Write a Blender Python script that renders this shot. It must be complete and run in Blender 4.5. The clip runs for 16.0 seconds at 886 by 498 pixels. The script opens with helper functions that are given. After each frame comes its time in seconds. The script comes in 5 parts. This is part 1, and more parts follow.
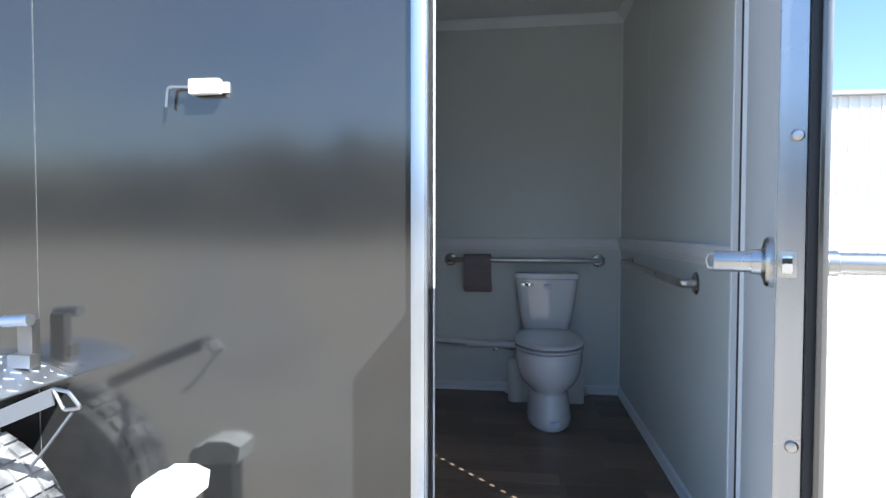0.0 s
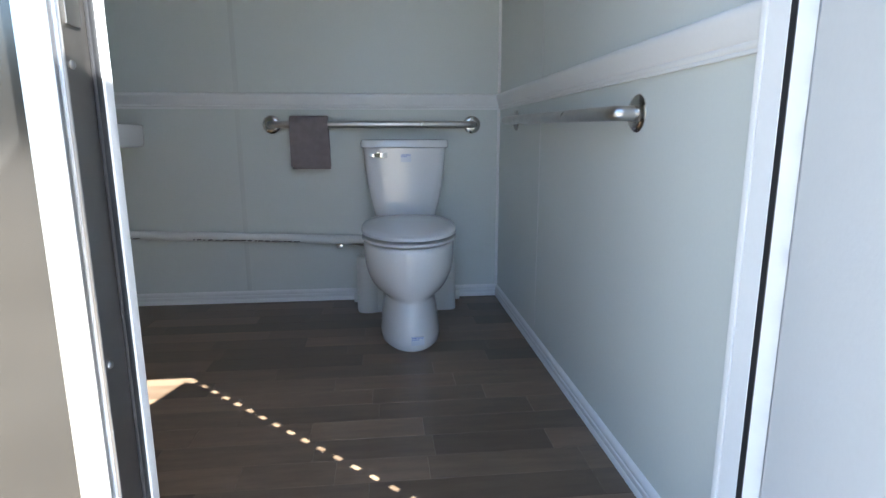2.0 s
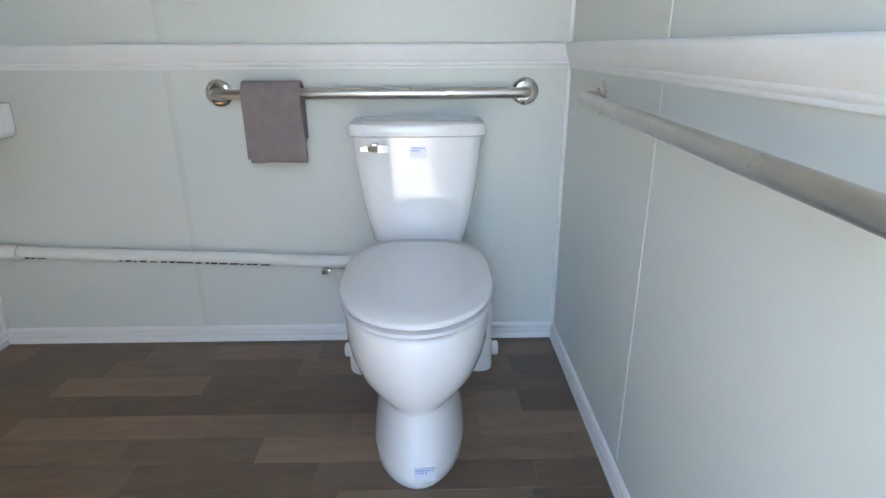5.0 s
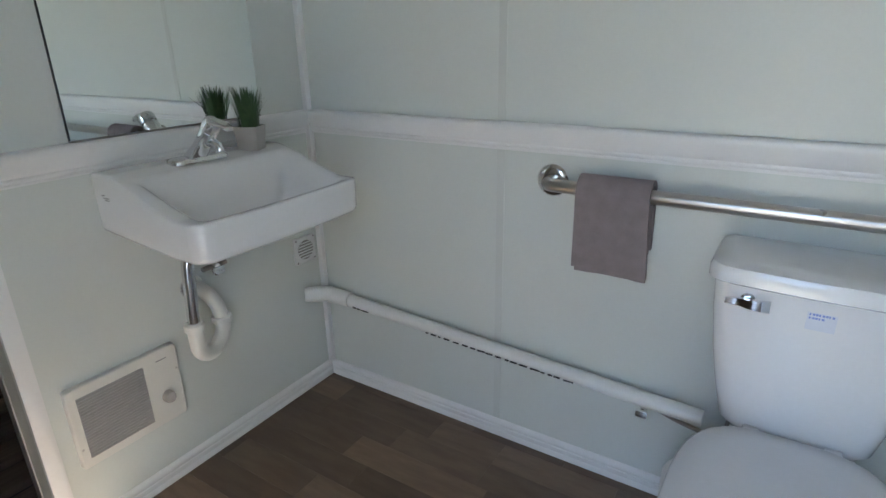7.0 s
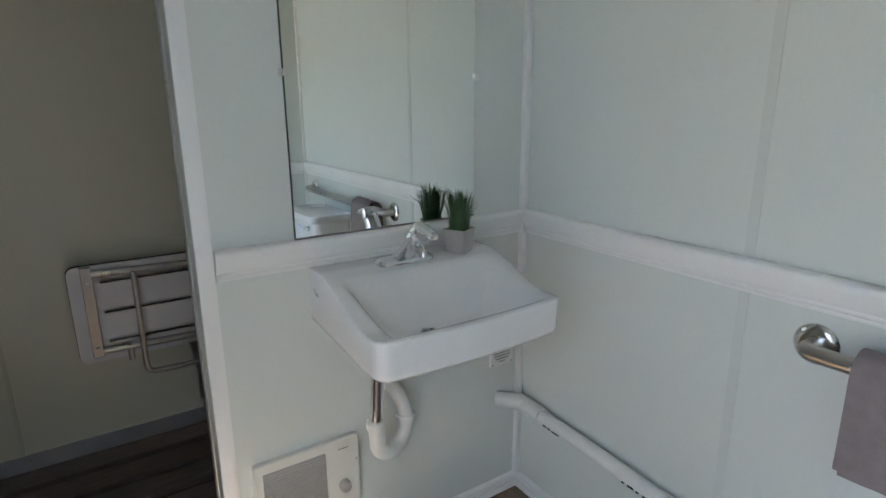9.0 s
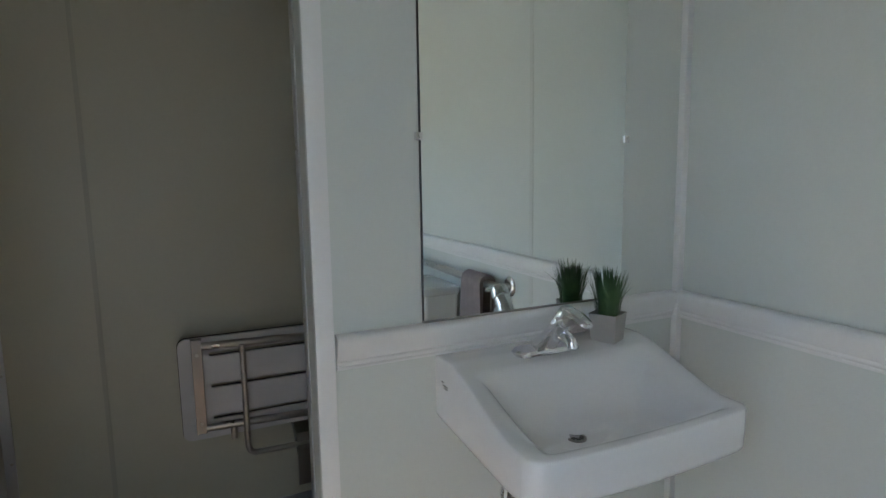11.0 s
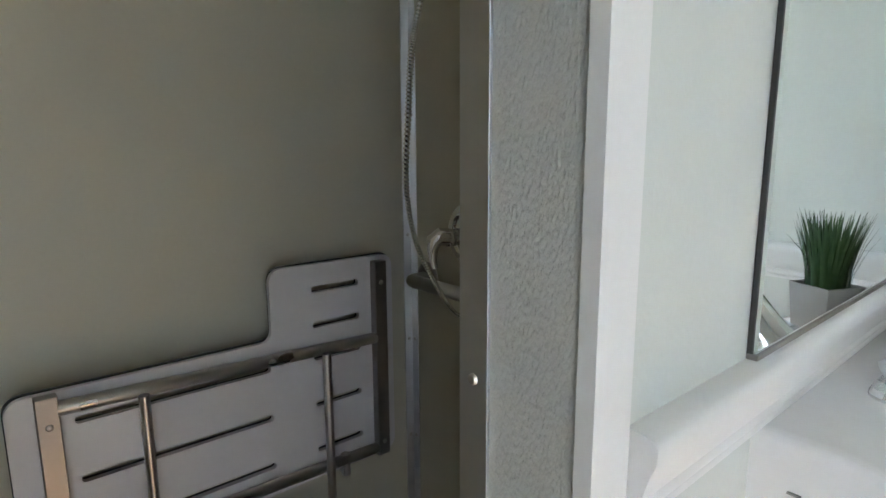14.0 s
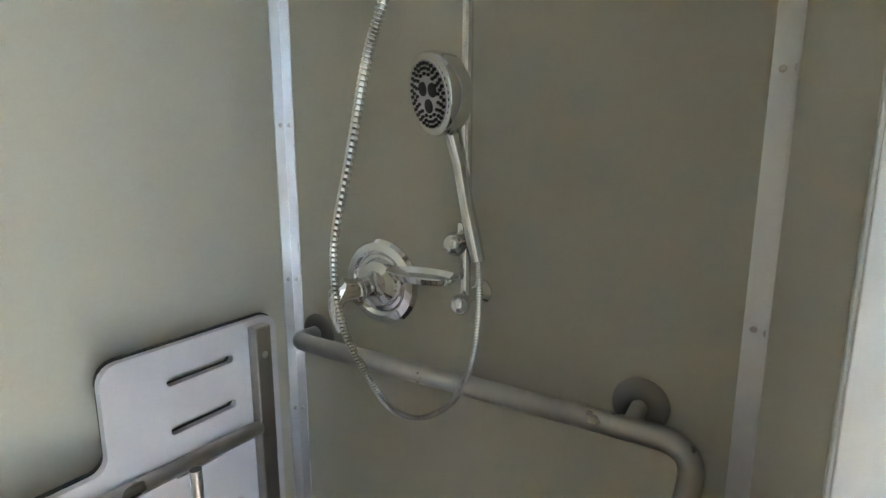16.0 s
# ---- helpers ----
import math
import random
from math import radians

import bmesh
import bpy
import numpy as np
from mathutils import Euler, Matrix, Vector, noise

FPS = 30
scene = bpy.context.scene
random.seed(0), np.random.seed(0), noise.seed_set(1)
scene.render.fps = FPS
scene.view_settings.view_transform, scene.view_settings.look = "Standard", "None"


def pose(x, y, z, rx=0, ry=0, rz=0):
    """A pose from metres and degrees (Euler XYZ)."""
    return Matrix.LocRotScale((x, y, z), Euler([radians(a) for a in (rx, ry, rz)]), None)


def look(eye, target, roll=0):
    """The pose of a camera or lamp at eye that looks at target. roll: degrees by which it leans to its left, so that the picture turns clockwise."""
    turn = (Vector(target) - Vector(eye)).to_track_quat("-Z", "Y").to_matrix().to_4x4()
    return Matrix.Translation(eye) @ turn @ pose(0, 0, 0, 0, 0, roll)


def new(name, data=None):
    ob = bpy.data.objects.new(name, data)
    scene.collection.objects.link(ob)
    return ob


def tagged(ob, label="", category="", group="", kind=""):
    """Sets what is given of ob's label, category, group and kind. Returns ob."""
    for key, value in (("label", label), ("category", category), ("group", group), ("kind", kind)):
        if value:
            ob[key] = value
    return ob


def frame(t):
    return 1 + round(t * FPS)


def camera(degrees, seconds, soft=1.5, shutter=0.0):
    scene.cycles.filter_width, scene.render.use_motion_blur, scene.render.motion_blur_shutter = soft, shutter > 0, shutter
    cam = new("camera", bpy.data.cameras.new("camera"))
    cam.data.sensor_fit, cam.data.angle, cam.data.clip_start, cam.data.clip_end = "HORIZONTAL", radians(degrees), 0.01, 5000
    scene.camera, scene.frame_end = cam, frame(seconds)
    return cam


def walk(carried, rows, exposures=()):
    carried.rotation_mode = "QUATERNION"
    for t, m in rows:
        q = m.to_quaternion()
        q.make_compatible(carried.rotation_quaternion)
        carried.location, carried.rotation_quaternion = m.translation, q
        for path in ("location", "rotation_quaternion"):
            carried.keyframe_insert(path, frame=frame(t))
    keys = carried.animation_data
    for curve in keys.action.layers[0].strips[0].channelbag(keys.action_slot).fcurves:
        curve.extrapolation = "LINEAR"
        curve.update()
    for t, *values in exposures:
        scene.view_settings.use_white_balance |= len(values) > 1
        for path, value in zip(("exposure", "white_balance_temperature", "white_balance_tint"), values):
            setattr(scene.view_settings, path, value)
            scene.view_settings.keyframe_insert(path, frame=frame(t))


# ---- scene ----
cam = camera(76.6, 16.0)
PATH = [
    (0, (0.048, -0.128, 0.997), (-0.216, 1.853, 0.935), 0.1),
    (0.5, (0.088, 0.134, 0.946), (-0.022, 2.129, 0.848), 0.0),
    (1, (0.102, 0.336, 0.888), (0.085, 2.327, 0.707), -0.1),
    (1.5, (0.099, 0.579, 0.839), (0.188, 2.558, 0.568), 0.1),
    (2, (0.126, 0.746, 0.772), (0.329, 2.696, 0.376), -0.1),
    (2.5, (0.154, 0.971, 0.753), (0.366, 2.896, 0.252), -0.1),
    (3, (0.159, 1.133, 0.739), (0.356, 3.042, 0.173), -0.1),
    (3.2, (0.169, 1.206, 0.741), (0.354, 3.109, 0.152), -0.1),
    (5.3, (0.263, 1.672, 0.975), (0.210, 3.552, 0.297), -0.4),
    (5.5, (0.236, 1.677, 0.987), (0.096, 3.558, 0.327), -0.35),
    (6, (0.256, 1.829, 1.021), (-0.247, 3.650, 0.364), -0.5),
    (6.5, (0.227, 1.998, 1.092), (-0.541, 3.709, 0.397), -1.4),
    (7, (0.139, 2.084, 1.151), (-0.878, 3.66, 0.457), -1.1),
    (7.5, (0.08, 2.144, 1.178), (-1.153, 3.561, 0.492), -1.0),
    (8, (0.064, 2.228, 1.2), (-1.384, 3.437, 0.536), -1.1),
    (8.5, (0.054, 2.252, 1.241), (-1.502, 3.355, 0.641), -1.1),
    (8.7, (0.058, 2.255, 1.266), (-1.521, 3.347, 0.702), -0.8),
    (10.8, (-0.1, 2.276, 1.256), (-1.9, 3.111, 1.003), -0.7),
    (11, (-0.165, 2.247, 1.258), (-1.966, 3.077, 0.997), -0.9),
    (11.5, (-0.305, 2.18, 1.232), (-2.101, 3.02, 0.971), -0.7),
    (12, (-0.478, 2.145, 1.196), (-2.271, 2.992, 0.936), -0.7),
    (12.5, (-0.65, 2.138, 1.196), (-2.43, 3.009, 0.926), -0.4),
    (13, (-0.79, 2.162, 1.163), (-2.554, 3.066, 0.897), -0.3),
    (13.5, (-0.934, 2.176, 1.148), (-2.597, 3.25, 0.862), -0.2),
    (14, (-1.023, 2.191, 1.131), (-2.523, 3.469, 0.792), -0.3),
    (14.5, (-1.119, 2.223, 1.122), (-2.511, 3.606, 0.732), -0.5),
    (15, (-1.228, 2.257, 1.132), (-2.591, 3.664, 0.726), -0.5),
    (15.5, (-1.302, 2.271, 1.161), (-2.551, 3.783, 0.769), 0.0),
    (16, (-1.333, 2.291, 1.2), (-2.376, 3.953, 0.816), 0.1),
]

EXPOSURES = [(0.0, 1.76, 5430, 7), (0.5, 2.11, 5430, 7), (1.0, 2.48, 5610, 7), (1.5, 2.78, 5760, 7), (2.0, 3.04, 5910, 7), (2.5, 3.27, 6060, 7),
             (3.2, 3.62, 6210, 7), (5.5, 4.27, 6360, 7), (7.0, 3.72, 6260, 7), (8.5, 3.9, 6210, 7), (11.0, 3.57, 6160, 7), (12.5, 3.44, 6010, 7),
             (13.5, 4.37, 6210, 8), (14.0, 4.82, 6360, 8), (14.5, 4.88, 6510, 8), (15.0, 5.22, 6290, 8), (15.5, 5.91, 6140, 8), (16.0, 6.41, 5990, 7)]
walk(cam, [(t, look(eye, target, roll)) for t, eye, target, roll in PATH], EXPOSURES)

# ---- daylight ----
HINGE_TOP, SUN_CORNER = Vector((0.62, 1.39, 1.83)), Vector((-0.499, 2.512, 0.0))
TO_SUN = (HINGE_TOP - SUN_CORNER).normalized()
world = bpy.data.worlds.new("sky")
scene.world = world
world.use_nodes = True
wn = world.node_tree
sky = wn.nodes.new("ShaderNodeTexSky")
sky.sky_type, sky.sun_disc = "NISHITA", False
sky.sun_elevation = math.asin(TO_SUN.z)
sky.sun_rotation = math.atan2(TO_SUN.x, TO_SUN.y)
wn.links.new(sky.outputs[0], wn.nodes["Background"].inputs[0])
wn.nodes["Background"].inputs[1].default_value = 0.088
sun = new("sun", bpy.data.lights.new("sun", "SUN"))
sun.data.energy, sun.data.angle, sun.data.color = 5.0, radians(0.3), (1.0, 0.95, 0.87)
sun.rotation_euler = (-TO_SUN).to_track_quat("-Z", "Y").to_euler()

# ---- materials ----


def material(name, base, rough=0.5, metal=0.0, second=None, scale=6.0, mix=0.5, fine=120.0, bump=0.0, bump_scale=200.0,
             rough_var=0.08, stretch=(1, 1, 1), random_hue=0.0, coat=0.0, spec=0.5, per_object=False, grain_by=0.025, relief=0.002):
    """A surface with variation at two scales, fine relief, and a little change of gloss."""
    m = bpy.data.materials.new(name)
    m.use_nodes = True
    nt = m.node_tree
    b = nt.nodes["Principled BSDF"]
    tc = nt.nodes.new("ShaderNodeTexCoord")
    mp = nt.nodes.new("ShaderNodeMapping")
    mp.inputs["Scale"].default_value = stretch
    nt.links.new(tc.outputs["Object"], mp.inputs["Vector"])
    info = nt.nodes.new("ShaderNodeObjectInfo")
    if per_object:
        comb = nt.nodes.new("ShaderNodeCombineXYZ")
        mul = nt.nodes.new("ShaderNodeMath")
        mul.operation = "MULTIPLY"
        mul.inputs[1].default_value = 37.0
        nt.links.new(info.outputs["Random"], mul.inputs[0])
        nt.links.new(mul.outputs[0], comb.inputs[1])
        nt.links.new(mul.outputs[0], comb.inputs[2])
        nt.links.new(comb.outputs[0], mp.inputs["Location"])
    big = nt.nodes.new("ShaderNodeTexNoise")
    big.inputs["Scale"].default_value, big.inputs["Detail"].default_value = scale, 4
    small = nt.nodes.new("ShaderNodeTexNoise")
    small.inputs["Scale"].default_value, small.inputs["Detail"].default_value = fine, 3
    for n in (big, small):
        nt.links.new(mp.outputs[0], n.inputs["Vector"])
    ramp = nt.nodes.new("ShaderNodeMapRange")
    ramp.inputs[1].default_value, ramp.inputs[2].default_value = 0.35, 0.65
    ramp.inputs[4].default_value = mix
    nt.links.new(big.outputs[0], ramp.inputs[0])
    mixer = nt.nodes.new("ShaderNodeMixRGB")
    mixer.inputs[1].default_value = (*base, 1)
    mixer.inputs[2].default_value = (*(second or [c * 0.93 for c in base]), 1)
    nt.links.new(ramp.outputs[0], mixer.inputs[0])
    grain = nt.nodes.new("ShaderNodeMapRange")
    grain.inputs[3].default_value, grain.inputs[4].default_value = 1 - grain_by, 1 + grain_by
    nt.links.new(small.outputs[0], grain.inputs[0])
    tint = nt.nodes.new("ShaderNodeVectorMath")
    tint.operation = "SCALE"
    nt.links.new(mixer.outputs[0], tint.inputs[0])
    if random_hue:
        rnd = nt.nodes.new("ShaderNodeMapRange")
        rnd.inputs[3].default_value, rnd.inputs[4].default_value = 1 - random_hue, 1 + random_hue
        nt.links.new(info.outputs["Random"], rnd.inputs[0])
        mm = nt.nodes.new("ShaderNodeMath")
        mm.operation = "MULTIPLY"
        nt.links.new(grain.outputs[0], mm.inputs[0])
        nt.links.new(rnd.outputs[0], mm.inputs[1])
        nt.links.new(mm.outputs[0], tint.inputs["Scale"])
    else:
        nt.links.new(grain.outputs[0], tint.inputs["Scale"])
    nt.links.new(tint.outputs[0], b.inputs["Base Color"])
    rv = nt.nodes.new("ShaderNodeMapRange")
    rv.inputs[3].default_value, rv.inputs[4].default_value = max(0.0, rough - rough_var), min(1.0, rough + rough_var)
    nt.links.new(big.outputs[0], rv.inputs[0])
    nt.links.new(rv.outputs[0], b.inputs["Roughness"])
    b.inputs["Metallic"].default_value = metal
    b.inputs["Coat Weight"].default_value = coat
    b.inputs["Specular IOR Level"].default_value = spec
    if bump:
        bn = nt.nodes.new("ShaderNodeTexNoise")
        bn.inputs["Scale"].default_value, bn.inputs["Detail"].default_value = bump_scale, 2
        nt.links.new(mp.outputs[0], bn.inputs["Vector"])
        bp = nt.nodes.new("ShaderNodeBump")
        bp.inputs["Strength"].default_value, bp.inputs["Distance"].default_value = bump, relief
        nt.links.new(bn.outputs[0], bp.inputs["Height"])
        nt.links.new(bp.outputs[0], b.inputs["Normal"])
    return m


M_WALL = material("pebbled_wall_panel", (0.66, 0.69, 0.655), 0.36, second=(0.63, 0.655, 0.62), scale=2.0, bump=0.14, bump_scale=170)
M_SHOWER = material("shower_panel", (0.54, 0.515, 0.415), 0.36, second=(0.51, 0.49, 0.385), scale=2.0, bump=0.02, bump_scale=170)
M_SHOWERJOINT = material("olive_joint_strip", (0.46, 0.44, 0.355), 0.4)
M_JOINT = material("joint_strip", (0.62, 0.645, 0.61), 0.42)
M_EMBOSS = material("embossed_wall_panel", (0.56, 0.565, 0.53), 0.42, second=(0.525, 0.53, 0.495), scale=30, bump=1.0, bump_scale=430, stretch=(1.0, 1.0, 0.42), relief=0.0022)
M_POLISH = material("polished_steel", (0.66, 0.64, 0.61), 0.14, 1.0, scale=10, rough_var=0.05)
M_CORE = material("panel_core", (0.33, 0.335, 0.32), 0.7)
M_TRIM = material("white_vinyl_trim", (0.80, 0.80, 0.79), 0.32, second=(0.75, 0.75, 0.74), scale=5, bump=0.04, bump_scale=90)
M_CEIL = material("white_ceiling", (0.72, 0.71, 0.68), 0.6, scale=3, bump=0.15)
M_PLANK = material("brown_vinyl_plank", (0.132, 0.088, 0.057), 0.36, second=(0.188, 0.133, 0.088), scale=7, mix=0.7, fine=45, bump=0.03, bump_scale=60,
                   stretch=(1.0, 5.0, 5.0), random_hue=0.36, per_object=True, grain_by=0.10)
M_SUBFLOOR = material("dark_subfloor", (0.05, 0.04, 0.033), 0.7)
M_PORCELAIN = material("white_porcelain", (0.80, 0.80, 0.80), 0.09, second=(0.78, 0.78, 0.78), scale=3, rough_var=0.03, coat=0.6)
M_SEATPLASTIC = material("white_gloss_plastic", (0.70, 0.70, 0.71), 0.16, scale=3, rough_var=0.04)
M_PVC = material("white_pvc", (0.76, 0.76, 0.73), 0.35, scale=8)
M_INK = material("black_print", (0.03, 0.03, 0.03), 0.6)
M_PALEBLUE = material("pale_blue_paper", (0.70, 0.73, 0.80), 0.2)
M_BLUEINK = material("blue_print", (0.22, 0.30, 0.62), 0.5)
M_CHROME = material("chrome", (0.78, 0.78, 0.79), 0.075, 1.0, scale=12, mix=0.2, rough_var=0.015, grain_by=0.0)
M_STEEL = material("brushed_steel", (0.56, 0.54, 0.51), 0.30, 1.0, second=(0.46, 0.44, 0.42), scale=14, fine=300, rough_var=0.08)
M_DARKSTEEL = material("dull_steel", (0.34, 0.32, 0.30), 0.38, 1.0, scale=14)
M_ALU = material("aluminium", (0.72, 0.73, 0.75), 0.34, 1.0, second=(0.62, 0.63, 0.65), scale=6, fine=220, rough_var=0.1)
M_DOOREDGE = material("satin_door_edge", (0.50, 0.50, 0.52), 0.26, 1.0, second=(0.44, 0.43, 0.43), scale=5, fine=220, rough_var=0.08)
M_RUBBER = material("black_rubber", (0.018, 0.018, 0.02), 0.55, scale=20, bump=0.1)
M_GLOSSDARK = material("charcoal_gloss_panel", (0.132, 0.130, 0.128), 0.13, 0.85, second=(0.165, 0.150, 0.128), scale=2.5, fine=40, rough_var=0.045)
M_TOWEL = material("taupe_towel", (0.27, 0.225, 0.225), 0.95, second=(0.20, 0.168, 0.168), scale=30, fine=500, bump=1.0, bump_scale=420, grain_by=0.12)
M_HEATER = material("cream_enamel", (0.74, 0.73, 0.68), 0.4, scale=7)
M_GRASS = material("plastic_grass", (0.035, 0.085, 0.028), 0.5, second=(0.06, 0.12, 0.04), scale=60, mix=1.0)
M_POT = material("grey_pot", (0.42, 0.40, 0.38), 0.8, scale=20, bump=0.2)
M_SEATBOARD = material("white_phenolic_board", (0.62, 0.60, 0.60), 0.4, second=(0.57, 0.55, 0.55), scale=7)
M_SLAT = material("dark_brown_slat", (0.135, 0.100, 0.086), 0.55, second=(0.095, 0.070, 0.060), scale=8, stretch=(9, 1, 9), mix=0.9, per_object=True, bump=0.1, grain_by=0.08)
M_DOORSKIN = material("white_door_panel", (0.70, 0.71, 0.71), 0.4, scale=2, bump=0.12, bump_scale=170)
M_GRAVEL = material("pale_gravel", (0.27, 0.238, 0.192), 0.9, second=(0.21, 0.183, 0.146), scale=1.2, mix=0.9, fine=26, bump=0.9, bump_scale=38, grain_by=0.10)
M_METALWALL = material("white_metal_siding", (0.80, 0.80, 0.79), 0.45, scale=0.5)
M_ROOFEDGE = material("grey_roof_edge", (0.35, 0.36, 0.37), 0.5)
M_LEAF = material("foliage", (0.12, 0.12, 0.075), 0.8, second=(0.155, 0.14, 0.095), scale=0.6, mix=1.0)
# near-black rubber mottled with pale grey patches
M_TYRE = material("mottled_tyre", (0.055, 0.052, 0.05), 0.8, second=(0.42, 0.40, 0.37), scale=9, mix=0.8, bump=0.5, grain_by=0.10)
M_STRAP = material("grey_webbing", (0.13, 0.13, 0.135), 0.75, fine=400, bump=0.5, bump_scale=500)
M_CAP = material("weathered_white_plastic", (0.72, 0.71, 0.66), 0.55, second=(0.55, 0.53, 0.47), scale=18, mix=0.9, bump=0.3, bump_scale=60, grain_by=0.08)

M_MIRROR = bpy.data.materials.new("mirror_glass")
M_MIRROR.use_nodes = True
bs = M_MIRROR.node_tree.nodes["Principled BSDF"]
bs.inputs["Base Color"].default_value = (0.86, 0.90, 0.88, 1)
bs.inputs["Metallic"].default_value, bs.inputs["Roughness"].default_value = 1.0, 0.015

# ---- mesh helpers ----


def box(bm, x0, y0, z0, x1, y1, z1, bevel=0.0, seg=2):
    """An upright box between two corners, its edges rounded by bevel."""
    r = bmesh.ops.create_cube(bm, size=1.0, matrix=Matrix.Translation(((x0 + x1) / 2, (y0 + y1) / 2, (z0 + z1) / 2)) @ Matrix.Diagonal((abs(x1 - x0), abs(y1 - y0), abs(z1 - z0), 1)))
    if bevel:
        es = {e for v in r["verts"] for e in v.link_edges}
        bmesh.ops.bevel(bm, geom=list(es), offset=bevel, segments=seg, profile=0.7, affect="EDGES")


def rod(bm, a, b, r, seg=16, r2=None):
    a, b = Vector(a), Vector(b)
    q = (b - a).to_track_quat("Z", "Y").to_matrix().to_4x4()
    bmesh.ops.create_cone(bm, cap_ends=True, segments=seg, radius1=r, radius2=r if r2 is None else r2, depth=(b - a).length,
                          matrix=Matrix.Translation((a + b) / 2) @ q)


def ball(bm, c, r, seg=14, squash=(1, 1, 1)):
    bmesh.ops.create_uvsphere(bm, u_segments=seg, v_segments=max(6, seg // 2 + 1), radius=r, matrix=Matrix.Translation(c) @ Matrix.Diagonal((*squash, 1)))


def turned(bm, profile, origin, axis, seg=28):
    """A body of revolution: profile is pairs of radius and height along the axis."""
    q = Vector(axis).to_track_quat("Z", "Y").to_matrix()
    o = Vector(origin)
    rings = []
    for r, h in profile:
        rings.append([bm.verts.new(o + q @ Vector((max(r, 1e-5) * math.cos(a), max(r, 1e-5) * math.sin(a), h))) for a in [2 * math.pi * k / seg for k in range(seg)]])
    for lo, hi in zip(rings, rings[1:]):
        for k in range(seg):
            bm.faces.new((lo[k], lo[(k + 1) % seg], hi[(k + 1) % seg], hi[k]))
    bm.faces.new(list(reversed(rings[0])))
    bm.faces.new(rings[-1])


def fillet(pts, radius, steps=6):
    """Points of a line whose inner corners are rounded."""
    pts = [Vector(p) for p in pts]
    out = [pts[0]]
    for a, b, c in zip(pts, pts[1:], pts[2:]):
        u, v = (a - b).normalized(), (c - b).normalized()
        d = min(radius, (a - b).length * 0.49, (c - b).length * 0.49)
        for k in range(steps + 1):
            t = k / steps
            out.append((1 - t) ** 2 * (b + u * d) + 2 * t * (1 - t) * b + t * t * (b + v * d))
    out.append(pts[-1])
    return out


def tube(bm, pts, r, seg=12, caps=True):
    """A round tube along a line of points; r may be a list."""
    pts = [Vector(p) for p in pts]
    rr = r if isinstance(r, (list, tuple)) else [r] * len(pts)
    up, rings = None, []
    for i, p in enumerate(pts):
        d = (pts[min(i + 1, len(pts) - 1)] - pts[max(i - 1, 0)]).normalized()
        if up is None:
            up = d.orthogonal().normalized()
        up = (up - d * up.dot(d)).normalized()
        side = d.cross(up)
        rings.append([bm.verts.new(p + rr[i] * (math.cos(a) * up + math.sin(a) * side)) for a in [2 * math.pi * k / seg for k in range(seg)]])
    for lo, hi in zip(rings, rings[1:]):
        for k in range(seg):
            bm.faces.new((lo[k], lo[(k + 1) % seg], hi[(k + 1) % seg], hi[k]))
    if caps:
        bm.faces.new(list(reversed(rings[0])))
        bm.faces.new(rings[-1])


def loft(bm, rings, close_start=True, close_end=True):
    """A skin over rings that have the same number of points."""
    vs = [[bm.verts.new(p) for p in ring] for ring in rings]
    n = len(vs[0])
    for lo, hi in zip(vs, vs[1:]):
        for k in range(n):
            bm.faces.new((lo[k], lo[(k + 1) % n], hi[(k + 1) % n], hi[k]))
    if close_start:
        bm.faces.new(list(reversed(vs[0])))
    if close_end:
        bm.faces.new(vs[-1])


def strip(bm, profile, a, b, out, up=(0, 0, 1)):
    """A moulding from a to b: profile is pairs of (proud of the wall, height)."""
    a, b, out, up = Vector(a), Vector(b), Vector(out), Vector(up)
    loft(bm, [[p + out * d + up * h for d, h in profile] for p in (a, b)])


def plate(bm, outline, holes, to_world, thick):
    """A flat board with holes: outlines as 2D loops, laid out by to_world(u, v, w), w from 0 to thick."""
    edges = []
    for loop in [outline] + holes:
        vs = [bm.verts.new(to_world(u, v, 0)) for u, v in loop]
        edges += [bm.edges.new((vs[k], vs[(k + 1) % len(vs)])) for k in range(len(vs))]
    r = bmesh.ops.triangle_fill(bm, use_beauty=True, edges=edges)
    faces = [g for g in r["geom"] if isinstance(g, bmesh.types.BMFace)]
    ex = bmesh.ops.extrude_face_region(bm, geom=faces)
    shift = Vector(to_world(0, 0, thick)) - Vector(to_world(0, 0, 0))
    bmesh.ops.translate(bm, vec=shift, verts=[g for g in ex["geom"] if isinstance(g, bmesh.types.BMVert)])


def rounded(u0, v0, u1, v1, r, n=5):
    """A rectangle with round corners as a 2D loop."""
    pts = []
    for cu, cv, s in ((u1 - r, v1 - r, 0), (u0 + r, v1 - r, 90), (u0 + r, v0 + r, 180), (u1 - r, v0 + r, 270)):
        pts += [(cu + r * math.cos(radians(s + 90 * k / n)), cv + r * math.sin(radians(s + 90 * k / n))) for k in range(n + 1)]
    return pts


PLACE = {}
SET_OUT = [Matrix()]                                       # from a fitting's own drawing to its place in the room


def set_out(origin=(0, 0, 0), to=(0, 0, 0), scale=(1, 1, 1)):
    """Things made from here on are moved so that origin comes to lie at to, and sized by scale."""
    SET_OUT[0] = Matrix.Translation(to) @ Matrix.Diagonal((*scale, 1)) @ Matrix.Translation(-Vector(origin))



def thing(name, at, label, category, group=""):
    ob = new(name)
    at = SET_OUT[0] @ Vector(at)
    ob.location, ob.empty_display_size = at, 0.05
    PLACE[ob.name] = at
    return tagged(ob, label, category, group)


